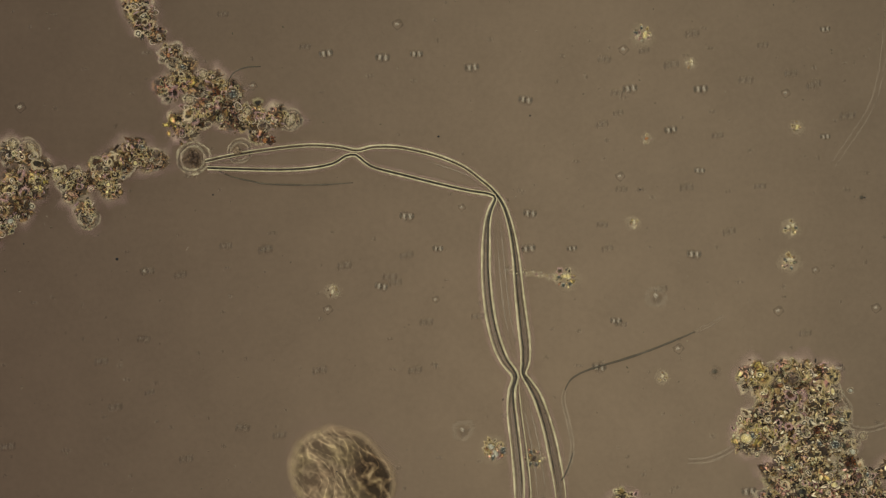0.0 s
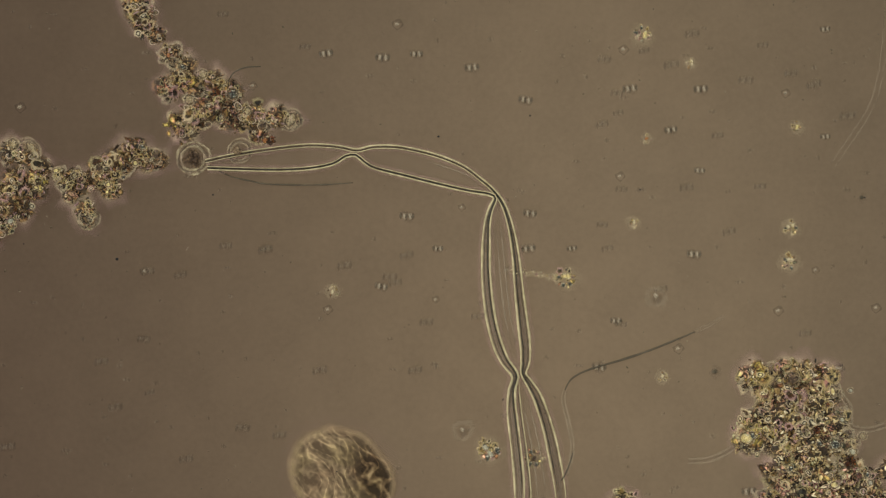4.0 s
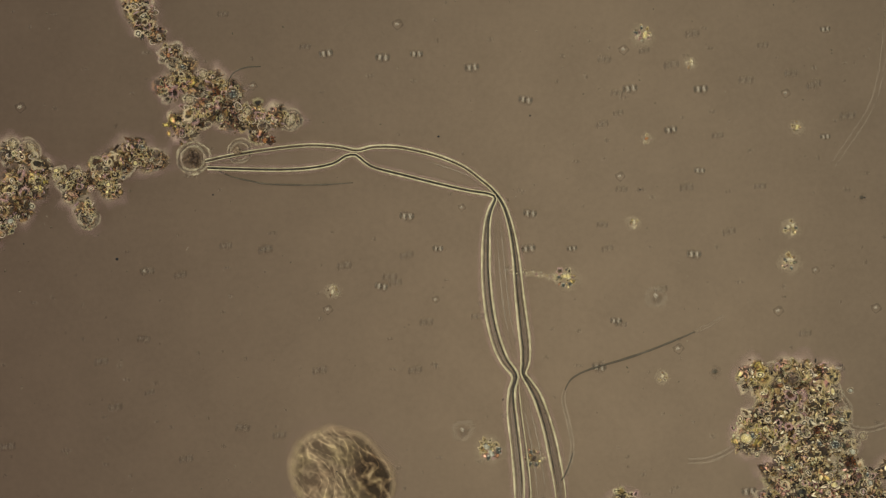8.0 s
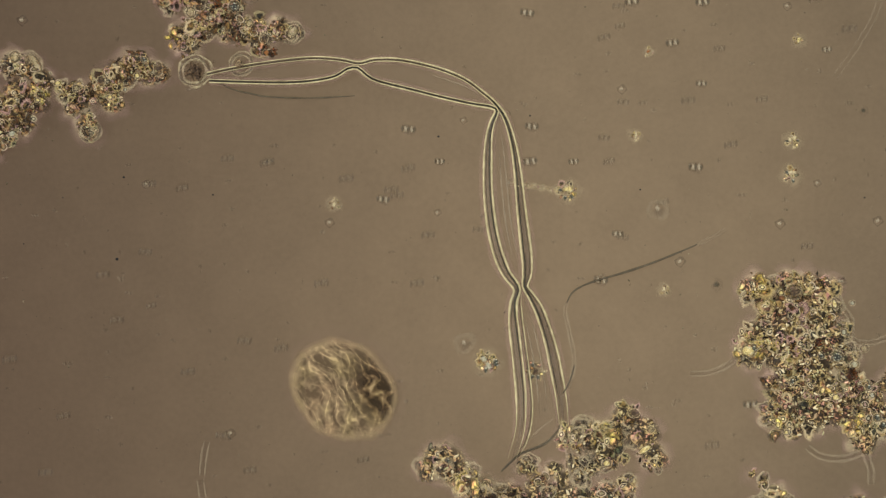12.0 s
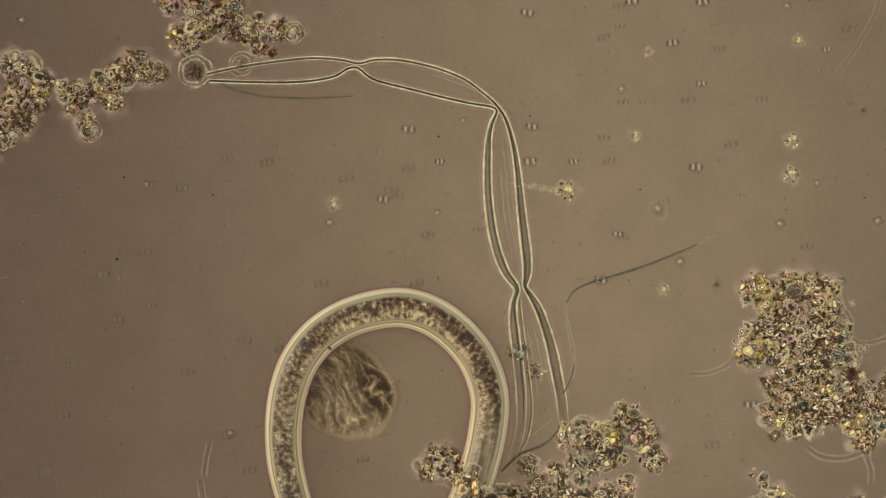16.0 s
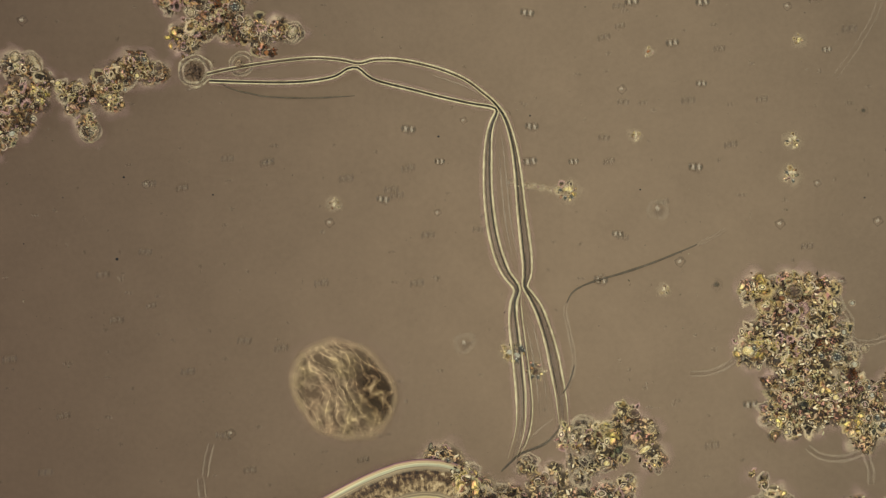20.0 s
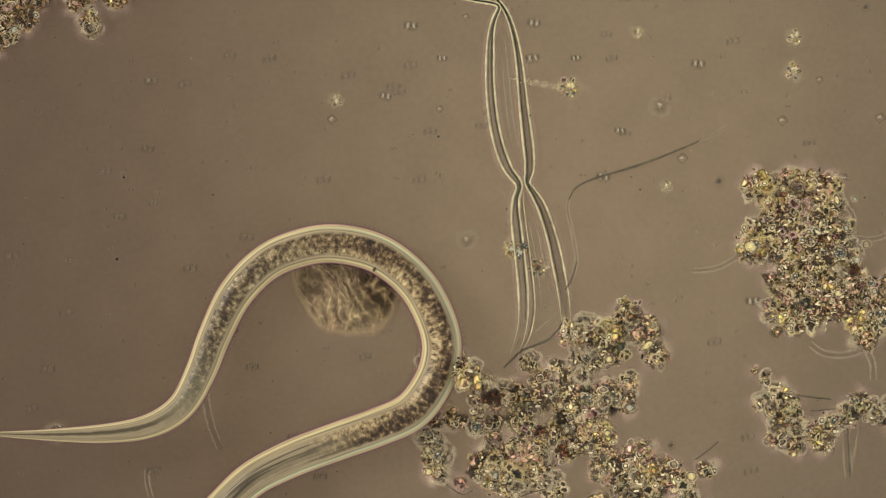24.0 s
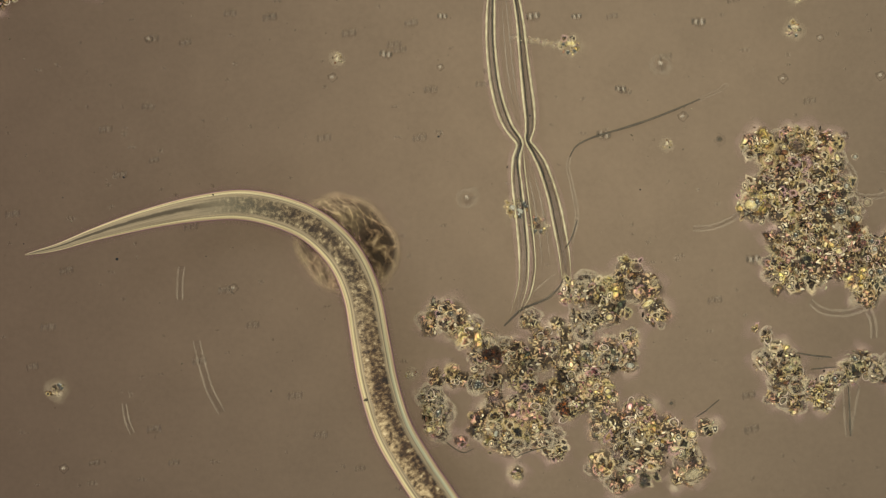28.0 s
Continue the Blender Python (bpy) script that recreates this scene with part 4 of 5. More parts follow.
    clump("detritus_heap", "broad ragged heap of cream, olive and black grains",
          discs("1334 666 28, 1390 658 24, 1420 660 26, 1452 670 26, 1400 700 34, 1450 710 32, 1358 702 22, 1336 742 22, 1324 775 28, 1370 750 34,"
                "1420 750 38, 1468 755 30, 1390 790 34, 1440 800 36, 1490 790 24, 1360 830 14, 1402 840 32, 1450 845 36, 1500 840 30, 1378 880 30,"
                "1430 890 32, 1480 880 30, 1530 860 30, 1550 900 32, 1525 930 26, 1400 912 20, 1362 888 20, 1570 830 18, 1590 890 34"),
          13, 300, 1600, (4.0, 8.2), discs("1500 815 12, 1440 760 9"), False,
          "1526 841 15 t, 1547 901 22 t, 1395 830 12 t, 1419 879 13 t, 1447 748 16 t, 1490 735 12 t, 1474 785 14 t, 1376 908 22 y, 1350 770 24 y, 1335 663 20 y, 1311 738 12 y, 1470 860 14 y, 1505 905 20 y,"
          "1504 838 16 p, 1440 850 22 p, 1380 860 16 p, 1410 755 28 a, 1402 690 24 a, 1450 690 18 p, 1350 700 16 p",
          "1399 671 17 17 0 b, 1470 692 6 11 15 y, 1486 741 6 6 0 m, 1474 785 13 13 0 d, 1447 783 6 7 0 d, 1318 774 15 14 0 y, 1328 770 8 9 0 d, 1472 856 9 8 0 y, 1530 838 8 8 0 d, 1536 852 6 6 0 m," + "1545 892 9 8 0 d, 1556 905 8 8 0 d, 1396 828 5 9 0 d, 1361 817 17 12 0 k, 1522 770 9 8 0 c, 1501 690 6 5 0 m, 1376 672 6 5 0 y, 1385 918 5 5 0 y, 1370 905 5 6 0 y, 1394 920 5 5 0 k, 1448 735 5 5 0 c, 1505 798 9 8 0 m")
    clump("detritus_string", "curved string of dark and cream grains", discs("1335 582 7, 1355 595 11, 1372 620 18, 1396 640 20, 1378 662 23, 1408 680 21, 1440 692 21,"
          "1456 710 19, 1472 676 20, 1500 662 19, 1522 640 21, 1545 655 20, 1570 660 22, 1600 650 24, 1352 640 13, 1346 640 14, 1374 702 17, 1404 716 15", -8, 411), 14, 130, 520, (3.4, 6.8), discs("1374 658 7", -8, 411), False,
          "1395 1060 15 t, 1455 1080 12 t, 1500 1072 14 t, 1372 1035 14 y, 1385 1075 14 a, 1440 1110 13 y, 1515 1055 12 t",
          "1455 1112 11 11 0 b, 1500 1045 8 8 0 d, 1465 1082 8 8 0 d", lobes=36)
    clump("detritus_string", "sprawling string of brownish grains in clear slime",
          discs("240 -40 26, 238 -10 24, 245 15 24, 255 40 22, 280 65 15, 303 95 18, 325 118 24, 298 155 22, 340 150 22, 380 145 20, 405 165 24, 370 190 28, 340 208 24,"
                "410 205 28, 450 212 25, 328 232 20, 490 208 22, 515 212 15, 460 240 16, 310 215 12"), 15, 280, 1000, (3.2, 6.4), discs("482 250 9, 385 165 9"), True,
          "390 156 14 a, 325 122 12 a, 385 200 20 a, 290 160 12 a, 388 184 10 p, 345 200 16 a, 245 30 14 a, 440 215 14 a, 235 -10 14 y, 330 150 14 y, 460 205 16 y, 255 60 10 t, 305 225 14 y",
          "414 168 12 12 0 d, 338 178 11 11 0 c, 361 133 10 10 0 c, 471 250 8 7 0 o, 325 121 9 6 0 d, 371 222 6 5 0 b, 466 224 8 10 0 b, 516 214 17 11 60 c, 322 127 3 2 0 m, 440 198 9 7 60 c, 395 215 3 3 0 y")
    clump("detritus_string", "twisted string of yellow-brown grains in clear slime",
          discs("20 270 22, 50 275 20, 75 300 20, 30 320 24, 60 330 24, 18 352 26, 5 385 24, 40 372 18, 115 315 18, 140 325 24, 180 312 26, 210 288 28, 236 272 26,"
                "260 282 22, 285 285 15, 195 335 19, 150 372 18, 156 390 13, 125 345 14, -30 340 34, -20 400 30"), 16, 280, 1000, (3.2, 6.4), (), True,
          "187 297 24 a, 240 280 20 a, 135 320 16 a, 70 320 16 y, 195 330 13 y, 157 357 9 t, 163 338 7 p, 40 360 22 a, 20 395 16 t, 103 304 9 y, 255 262 10 t, 30 270 12 t, 160 385 10 t",
          "243 290 6 6 0 y, 195 328 6 5 0 y, 222 315 4 4 0 m, 103 303 7 5 10 y, 68 333 6 4 -20 y, 163 338 5 6 0 k, 28 257 11 13 0 c, 63 267 24 9 -55 c, 23 392 10 7 20 m, 255 262 7 6 0 d, 280 278 9 14 0 b, 180 300 8 10 0 b, 136 312 7 7 0 c")


build_clumps()


def lone_cell(x, y, r, label, wall=WALL, core=GEL):
    """A round cell: broken clear ring walls with an uneven dark lump inside."""
    root = thing("round_cell", x, y, label, "cell", "round cells")
    rng = random.Random(int(x))
    bm = bmesh.new()
    for _ in range(7):
        a, q = rng.uniform(0, 6.3), 0.00042 * r * rng.random()
        lens(bm, (q * math.cos(a), q * math.sin(a), 0.006 + 0.003 * rng.random()), 0.001 * r * rng.uniform(0.26, 0.46), 0.001 * r * rng.uniform(0.2, 0.36), 0.010, a, 0.6, (0.3, 0.6, 0.8, 1.0), 16)
    part("nucleus", bm, core, root, "uneven brown core")
    for k, w in ((0.74, 0.10), (1.0, 0.07)):
        bm = bmesh.new()
        ring(bm, (0, 0, 0.005), 0.001 * r * k, 0.001 * r * w, 44, 0.94, 0.3, 0, 0.3)
        part("cell_wall", bm, wall, root, "pale clear ring")
    bm = bmesh.new()
    ring(bm, (0, 0, 0.006), 0.001 * r * 0.88, 0.0018, 44, 0.94, 0.3, 0, 0.4)
    part("wall_groove", bm, DUSK, root)
    bm = bmesh.new()
    lens(bm, (0, 0, 0.001), 0.001 * r * 0.98, 0.001 * r * 0.93, 0.004, 0.0, 0.06, (0.5, 0.85, 1.0), 24)
    part("cell_body", bm, VEIL, root)


lone_cell(342, 281, 29, "round clear cell with a dark core at the fibre's end", PALE_WALL, BARK)
lone_cell(425, 268, 22, "small round clear cell beside the fibre")
lone_cell(515, 213, 20, "small round clear cell at the end of the detritus")
lone_cell(158, 388, 20, "small round clear cell below the detritus")
lone_cell(48, 268, 24, "oblong clear cell in the detritus")
lone_cell(837, 1089, 17, "small dark round cell in the detritus heap")
lone_cell(1327, 774, 22, "dark round cell at the edge of the heap")
lone_cell(1448, 1122, 15, "small round cell in the string of grains")


# ---- the twisted fibre ----
EDGE_A = "364 286, 400 278, 450 269, 520 260, 560 258, 600 261, 632 267, 660 261, 700 261, 740 268, 780 279, 820 296, 850 318, 872 337, 890 362, 903 400, 912 450, 919 520, 926 580, 930 620, 929 645, 926 661, 938 680, 953 708, 970 760, 981 810, 990 860, 994 900, 998 930"
EDGE_B = "368 298, 430 300, 500 301, 550 298, 590 290, 612 277, 630 275, 645 287, 665 298, 720 312, 780 327, 830 338, 866 344, 876 352, 868 372, 862 400, 860 450, 861 500, 868 560, 880 608, 894 640, 906 655, 912 668, 906 690, 905 715, 907 740, 914 800, 919 860, 917 915, 902 968"
FOLD = "917 672, 916 690, 920 730, 928 790, 935 850, 936 890, 928 930, 914 958"


def table(*pairs):
    """A function of the share of the length, straight between the pairs (share, value in thousandths)."""
    xs, ys = [p for p, _ in pairs], [0.001 * q for _, q in pairs]
    return lambda u: float(np.interp(u, xs, ys))


def build_fibre():
    root = thing("twisted_fibre", 640, 300, "clear flat fibre twisted at three places, bent at a square corner", "fibre")
    base = at(640, 300)
    half = {EDGE_A: table((0, 0.3), (0.46, 0.4), (0.52, 2.0), (0.6, 4.2), (0.70, 6.6), (0.735, 5.5), (0.757, 1.8), (0.79, 5.0), (0.88, 7.2), (0.95, 6.5), (1, 4.5)),
            EDGE_B: table((0, 0.3), (0.45, 0.4), (0.49, 2.0), (0.53, 4.2), (0.60, 5.2), (0.70, 5.8), (0.73, 4.2), (0.755, 2.2), (0.80, 6.0), (0.9, 6.2), (1, 4.5))}
    fade = lambda u: min(1.0, max(0.12, (1.0 - u) / 0.10))
    for text, low in ((EDGE_A, 0.010), (EDGE_B, 0.013)):
        line = [p - base + Vector((0, 0, low)) for p in smooth_line(path(text), 0.007)]
        first = text == EDGE_A
        wide = half[text]
        bm = bmesh.new()
        strand(bm, [p - Vector((0, 0, 0.002)) for p in line], lambda u: (wide(u) * 0.95 + 0.0006) * fade(u), 0.002, 6, 0, 0.15)
        part("grey_band", bm, DARKBAND if first else GREYBAND, root, "clear grey band within the edge")
        # the dark line splits where the band widens; it is stronger on its outer side
        for side in (-1, 1):
            strong = (side == -1) == first
            core = table((0, 1.7), (0.46, 1.9), (0.54, 1.5 if strong else 1.0), (0.7, 1.0 if strong else 0.6), (0.75, 1.9), (0.80, 1.5 if strong else 0.7), (0.88, 1.0 if strong else 0.5), (1, 0.4))
            bm = bmesh.new()
            strand(bm, line, lambda u: core(u) * fade(u), 0.003, 6, lambda u: side * 0.78 * max(0.0, wide(u) - 0.0006), 0.3)
            part("dark_edge", bm, DARKLINE if strong else DULL_LINE, root, "dark grey-green edge line")
        outer = -1 if first else 1
        # pale and pinkish bands paint the optical halo beside the dark lines
        for side in (-1, 1):
            k = 1.0 if side == -outer else 0.6
            rim = table((0, 1.2 * k), (0.2, 1.5 * k), (0.44, 1.7 * k), (0.55, 1.9), (1, 2.0))
            bm = bmesh.new()
            strand(bm, line, lambda u: rim(u) * fade(u), 0.0030, 6, lambda u: side * (0.0024 + wide(u)), 0.4)
            part("pale_rim", bm, PALE_RIM, root, "pale yellowish halo line along the edge")
            halo = table((0, 3.2), (0.46, 3.6), (0.6, 5.0), (1, 5.5))
            bm = bmesh.new()
            strand(bm, [p - Vector((0, 0, 0.004)) for p in line], lambda u: halo(u) * fade(u), 0.0020, 6, lambda u: side * (0.0046 + 1.1 * wide(u)), 0.2)
            part("soft_rim", bm, SOFT_RIM, root, "faint pinkish halo outside the rim")
    # the fold beside the lower edge
    line = [p - base + Vector((0, 0, 0.012)) for p in smooth_line(path(FOLD), 0.007)]
    for mat, w, o, name in ((DULL_LINE, 0.0010, 0.0, "dark_edge"), (PALE_RIM, 0.0012, 0.0030, "pale_rim"), (SOFT_RIM, 0.0030, -0.0050, "soft_rim")):
        bm = bmesh.new()
        strand(bm, line, lambda u: w * min(1.0, max(0.1, 8 * u), max(0.1, 8 * (1 - u))), 0.003, 6, o, 0.3)
        part(name, bm, mat, root, "folded-in line of the lower fibre")
    # the clear skin between the two edges, with faint creases
    a, b = smooth_line(path(EDGE_A), 0.004), smooth_line(path(EDGE_B), 0.004)
    bm = bmesh.new()
    rows = []
    n = 160
    pairs = [(a[int(i * (len(a) - 1) / (n - 1))] - base, b[int(i * (len(b) - 1) / (n - 1))] - base) for i in range(n)]
    for p, q in pairs:
        mid = p.lerp(q, 0.5)
        rows.append([bm.verts.new((p.x, p.y, 0.006)), bm.verts.new((mid.x, mid.y, 0.008)), bm.verts.new((q.x, q.y, 0.006))])
    for r, t in zip(rows, rows[1:]):
        for j in range(2):
            bm.faces.new((r[j], t[j], t[j + 1], r[j + 1]))
    part("clear_skin", bm, VEIL, root, "thin clear skin between the edges")
    for lo, hi, share, mat in ((80, 114, 0.38, CREASE), (84, 112, 0.55, CREASE), (126, 150, 0.35, CREASE), (124, 152, 0.55, CREASE), (128, 150, 0.72, CREASE), (56, 70, 0.3, CREASE)):
        line = [p.lerp(q, share) + Vector((0, 0, 0.009)) for p, q in pairs[lo:hi]]
        bm = bmesh.new()
        strand(bm, line, lambda u: 0.0016 * math.sin(math.pi * min(0.97, max(0.03, u))), 0.001, 6, 0, 0.4)
        part("crease", bm, mat, root, "faint crease in the skin")


build_fibre()


def filament(name, label, text, width, mat, z=0.006, double=0.0):
    pts = path(text)
    base = pts[0].copy()
    root = new(name)
    root.location = base
    tagged(root, label, "filament")
    line = [p - base + Vector((0, 0, z)) for p in smooth_line(pts, 0.006)]
    pale = mat in (FAINT, GHOST)
    if double and mat is not GHOST:
        bm = bmesh.new()
        strand(bm, line, lambda u: double * 0.7, width, 6, 0.0, 0.3)
        part("hollow", bm, HOLLOW, root, "dull hollow of the thread")
    for side in ((-1, 1) if double else (0,)):
        bm = bmesh.new()
        strand(bm, line, lambda u: (1.5 if pale else 1.0) * width * (0.35 + 0.65 * math.sin(math.pi * min(1, max(0.03, u * 0.94 + 0.03))) ** 0.5), width, 6, side * double, 0.3)
        part("thread", bm, mat, root)
    return root


filament("hypha", "thin dark bent thread lying on the slide", "1000 690, 1008 674, 1024 662, 1055 650, 1100 637, 1150 620, 1200 600, 1230 587", 0.0020, HAIR)
filament("hypha", "faint thread end that carries on from the dark one", "1226 589, 1245 580, 1262 572, 1280 560", 0.0011, GHOST, 0.005, 0.0026)
filament("hypha", "thin faint thread that carries on from the dark one", "1000 690, 997 708, 1005 745, 1013 790, 1008 822, 1002 842", 0.0012, FAINT, 0.005, 0.0026)
filament("hypha", "faint pale curved thread", "1474 292, 1518 228, 1545 180, 1560 120, 1568 50, 1572 -20", 0.0010, GHOST, 0.004, 0.0045)
filament("hypha", "short dark thread beside the fibre", "370 292, 392 305, 413 314, 445 321, 473 326, 550 328, 625 324", 0.0016, HAIR, 0.004)
filament("hypha", "short curled dark thread on the detritus", "405 145, 415 130, 435 121, 463 119", 0.0013, HAIR, 0.02)
filament("hypha", "short pale double thread at the heap", "1218 816, 1250 814, 1280 803, 1306 786", 0.0015, FAINT, 0.006, 0.004)
filament("hypha", "pale bent double thread at the heap", "1480 690, 1502 720, 1505 755, 1540 760, 1575 748", 0.0015, FAINT, 0.008, 0.004)
filament("hypha", "pale bow of thread below the heap", "1425 945, 1450 962, 1490 965, 1540 948", 0.0016, FAINT, 0.006, 0.005)
filament("hypha", "pale thread beside the heap", "1520 940, 1536 980, 1538 1010", 0.0016, FAINT, 0.006, 0.005)
filament("root_hair", "dark forked thread between fibre and heap", "988 905, 982 918, 962 938, 935 950, 917 957, 900 972, 884 988", 0.0022, HAIR, 0.012)
filament("root_hair", "pale thread between fibre and heap", "975 895, 950 915, 920 945, 905 965", 0.0009, FAINT, 0.010)
filament("root_hair", "pale double thread running into the heap", "1000 910, 1020 950, 1034 985, 1040 1010", 0.0018, FAINT, 0.012, 0.004)
filament("root_hair", "thin dark thread at the heap's foot", "775 1185, 790 1200, 812 1212, 830 1205", 0.0012, HAIR, 0.006)
filament("root_hair", "thin dark thread across the heap's foot", "900 1220, 930 1208, 960 1200", 0.0012, HAIR, 0.03)
filament("root_hair", "thin dark thread sticking out of the heap", "1222 1150, 1240 1138, 1264 1118", 0.0013, HAIR, 0.01)
filament("needle", "straight dark needle in the string of grains", "1400 1035, 1430 1040, 1462 1043", 0.0018, HAIR, 0.02)
filament("needle", "straight dark needle in the string of grains", "1425 1064, 1470 1060", 0.0014, HAIR, 0.02)
filament("needle", "dark spike pointing away from the string", "1492 1095, 1494 1135, 1496 1182", 0.0020, HAIR, 0.01)
filament("needle", "pale double spike beside the dark one", "1489 1092, 1490 1135, 1494 1184", 0.0016, FAINT, 0.008, 0.0055)
filament("needle", "pale slanting spike beside the dark one", "1512 1092, 1505 1130, 1497 1176", 0.0018, FAINT, 0.009)
filament("root_hair", "pale fanned thread running into the heap", "1006 905, 1030 945, 1048 980, 1058 1006", 0.0018, FAINT, 0.012, 0.003)
filament("root_hair", "pale bowed thread running into the heap", "992 915, 1004 955, 1010 990, 1004 1015", 0.0020, FAINT, 0.014, 0.005)
filament("hypha", "fine dark thread with a speckled end on the fibre", "1013 800, 1008 818, 1000 838, 992 850", 0.0015, HAIR, 0.02)
RODS = [filament("clear_rod", "short clear double-edged rod", "342 926, 340 955, 341 985", 0.0013, FAINT, 0.004, 0.005),
        filament("clear_rod", "long clear double-edged rod", "350 1010, 362 1060, 375 1100, 395 1138", 0.0014, FAINT, 0.004, 0.006),
        filament("clear_rod", "thin clear curved rod", "253 1165, 255 1195, 262 1220", 0.0012, FAINT, 0.004, 0.004)]


# ---- the cyst ----
def build_cyst():
    root = thing("cyst", 604, 844, "round wrinkled tan cyst, dark on one side", "cyst")
    bm = bmesh.new()
    lf, ly, le = (bm.verts.layers.float.new(n) for n in ("fold", "yolk", "edge"))
    along, across = Vector((0.46, -0.89, 0)), Vector((0.89, 0.46, 0))
    long, short = Vector((0.75, -0.66, 0)), Vector((0.66, 0.75, 0))
    levels, sides = 56, 180
    rows = []
    for i in range(levels):
        f = (i + 0.5) / (levels - 0.5)
        row = []
        for j in range(sides):
            a = 2 * math.pi * j / sides
            p = Vector((f * math.cos(a), f * math.sin(a), 0))
            u, w = p.dot(along), p.dot(across)
            warp = 0.13 * noise.noise(p * 1.7) + 0.035 * noise.noise(p * 5.5 + Vector((3, 1, 8)))
            bow = w + 0.26 * u * u + 1.5 * warp
            ridge = max(0.0, 1 - abs(noise.noise(Vector((bow * 5.2, u * 1.7 + warp, 2)))) * 5.0)
            ridge2 = max(0.0, 1 - abs(noise.noise(Vector((bow * 7.5 + 2.6 * u + 5, u * 3.4, 6)))) * 5.0)
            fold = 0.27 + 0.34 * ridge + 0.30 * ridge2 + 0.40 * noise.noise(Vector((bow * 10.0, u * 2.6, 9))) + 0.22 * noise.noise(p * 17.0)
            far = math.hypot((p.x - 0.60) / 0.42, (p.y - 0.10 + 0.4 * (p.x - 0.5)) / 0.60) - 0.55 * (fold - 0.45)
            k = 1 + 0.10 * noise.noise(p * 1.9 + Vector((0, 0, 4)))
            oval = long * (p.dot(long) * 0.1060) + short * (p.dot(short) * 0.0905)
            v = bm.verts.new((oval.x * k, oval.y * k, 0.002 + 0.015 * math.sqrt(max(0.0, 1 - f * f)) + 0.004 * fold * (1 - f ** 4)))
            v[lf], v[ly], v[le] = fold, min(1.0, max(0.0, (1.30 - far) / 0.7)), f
            row.append(v)
        rows.append(row)
    bm.faces.new(rows[0])
    for r, t in zip(rows, rows[1:]):
        for j in range(sides):
            bm.faces.new((r[j], t[j], t[(j + 1) % sides], r[(j + 1) % sides]))
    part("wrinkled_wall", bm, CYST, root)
    bm = bmesh.new()
    lens(bm, (0, 0, 0.001), 0.122, 0.106, 0.002, math.atan2(-0.66, 0.75), 0.05, (0.5, 0.75, 0.88, 1.0), 40)
    part("outer_coat", bm, SOFT_RIM, root, "thin clear pinkish outer coat")


build_cyst()


# ---- small grains and spores in the water ----
def cluster(name, x, y, r, label, n=9, seed=0, heart=PALE):
    """A few bright beads and dark bits stuck together."""
    rng = random.Random(seed)
    root = thing(name, x, y, label, "particle", "grain clusters")
    for i in range(n * 2):
        a, q = rng.uniform(0, 6.3), r * math.sqrt(rng.random()) * 0.75
        s = 0.001 * r * rng.uniform(0.10, 0.26)
        ob = new("bead", rng.choice(GRAINS))
        ob.parent = root
        ob.location = (0.001 * q * math.cos(a), 0.001 * q * math.sin(a), 0.006 + 0.006 * rng.random())
        ob.rotation_euler = (0, 0, a)
        ob.scale = (s, s, s)
    for _ in range(2 if r > 9 else 1):
        bm = bmesh.new()
        lens(bm, (0, 0, 0), 0.00030 * r, 0.00023 * r, 0.003, rng.uniform(0, 3), 0.4, (0.4, 0.75, 1.0), 12)
        part("bright_bead", bm, heart, root, "bright bead", (0.0003 * r * rng.uniform(-1, 1), 0.0003 * r * rng.uniform(-1, 1), 0.014))
    for _ in range(int(r / 7) if r > 15 else 0):
        a, q = rng.uniform(0, 6.3), 0.00055 * r
        bm = bmesh.new()
        lens(bm, (0, 0, 0), 0.00024 * r, 0.00017 * r, 0.003, a, 0.6, (0.4, 0.75, 1.0), 12)
        part("dark_bit", bm, INK, root, "dark bit", (q * math.cos(a), q * math.sin(a), 0.015))
    # clear slime dome that also paints the pale halo round the beads
    bm = bmesh.new()
    lens(bm, (0, 0, 0.002), 0.0013 * r, 0.0012 * r, 0.004, 0, 0.25, (0.3, 0.6, 0.8, 1.0), 24)
    part("slime", bm, GLOW, root)
    return root


cluster("grain_cluster", 1136, 62, 20, "small cream grain cluster on the slide", 8, 1, YOLK)
cluster("grain_cluster", 1000, 493, 22, "bright cream grain cluster at the end of a bead chain", 13, 2, YOLK)
cluster("grain_cluster", 1398, 404, 17, "small dark and cream grain cluster", 8, 3)
cluster("grain_cluster", 1397, 465, 20, "hazy upright grain cluster in the water", 8, 4)
cluster("grain_cluster", 1411, 225, 13, "small bright grain cluster", 4, 5, YOLK)
cluster("grain_cluster", 945, 810, 22, "brown grain cluster under the fibre", 11, 6, BARK)
cluster("grain_cluster", 92, 1102, 21, "small hazy brown grain cluster with threads", 8, 7, GEL)
cluster("grain_cluster", 588, 516, 14, "small bright grain cluster", 5, 8)
cluster("grain_cluster", 1221, 113, 12, "bright bead pair in the water", 4, 9)
cluster("grain_cluster", 1121, 394, 12, "bright bead cluster in the water", 5, 10)
cluster("grain_cluster", 720, 1074, 13, "hazy brown grain cluster on the slide", 5, 12)
cluster("grain_cluster", 1145, 246, 11, "tiny rust-tinged grain cluster", 5, 13, FLAME)
cluster("grain_cluster", 1172, 668, 13, "faint small grain cluster in the water", 5, 14)
FLAKE = cluster("grain_cluster", -120, 484, 30, "ragged pale flake dragged along by the worm's tail", 4, 21, GHOST)
LOOSE = cluster("grain_cluster", 868, 796, 26, "bright grain cluster nudged along by the worm", 16, 11, MINT)
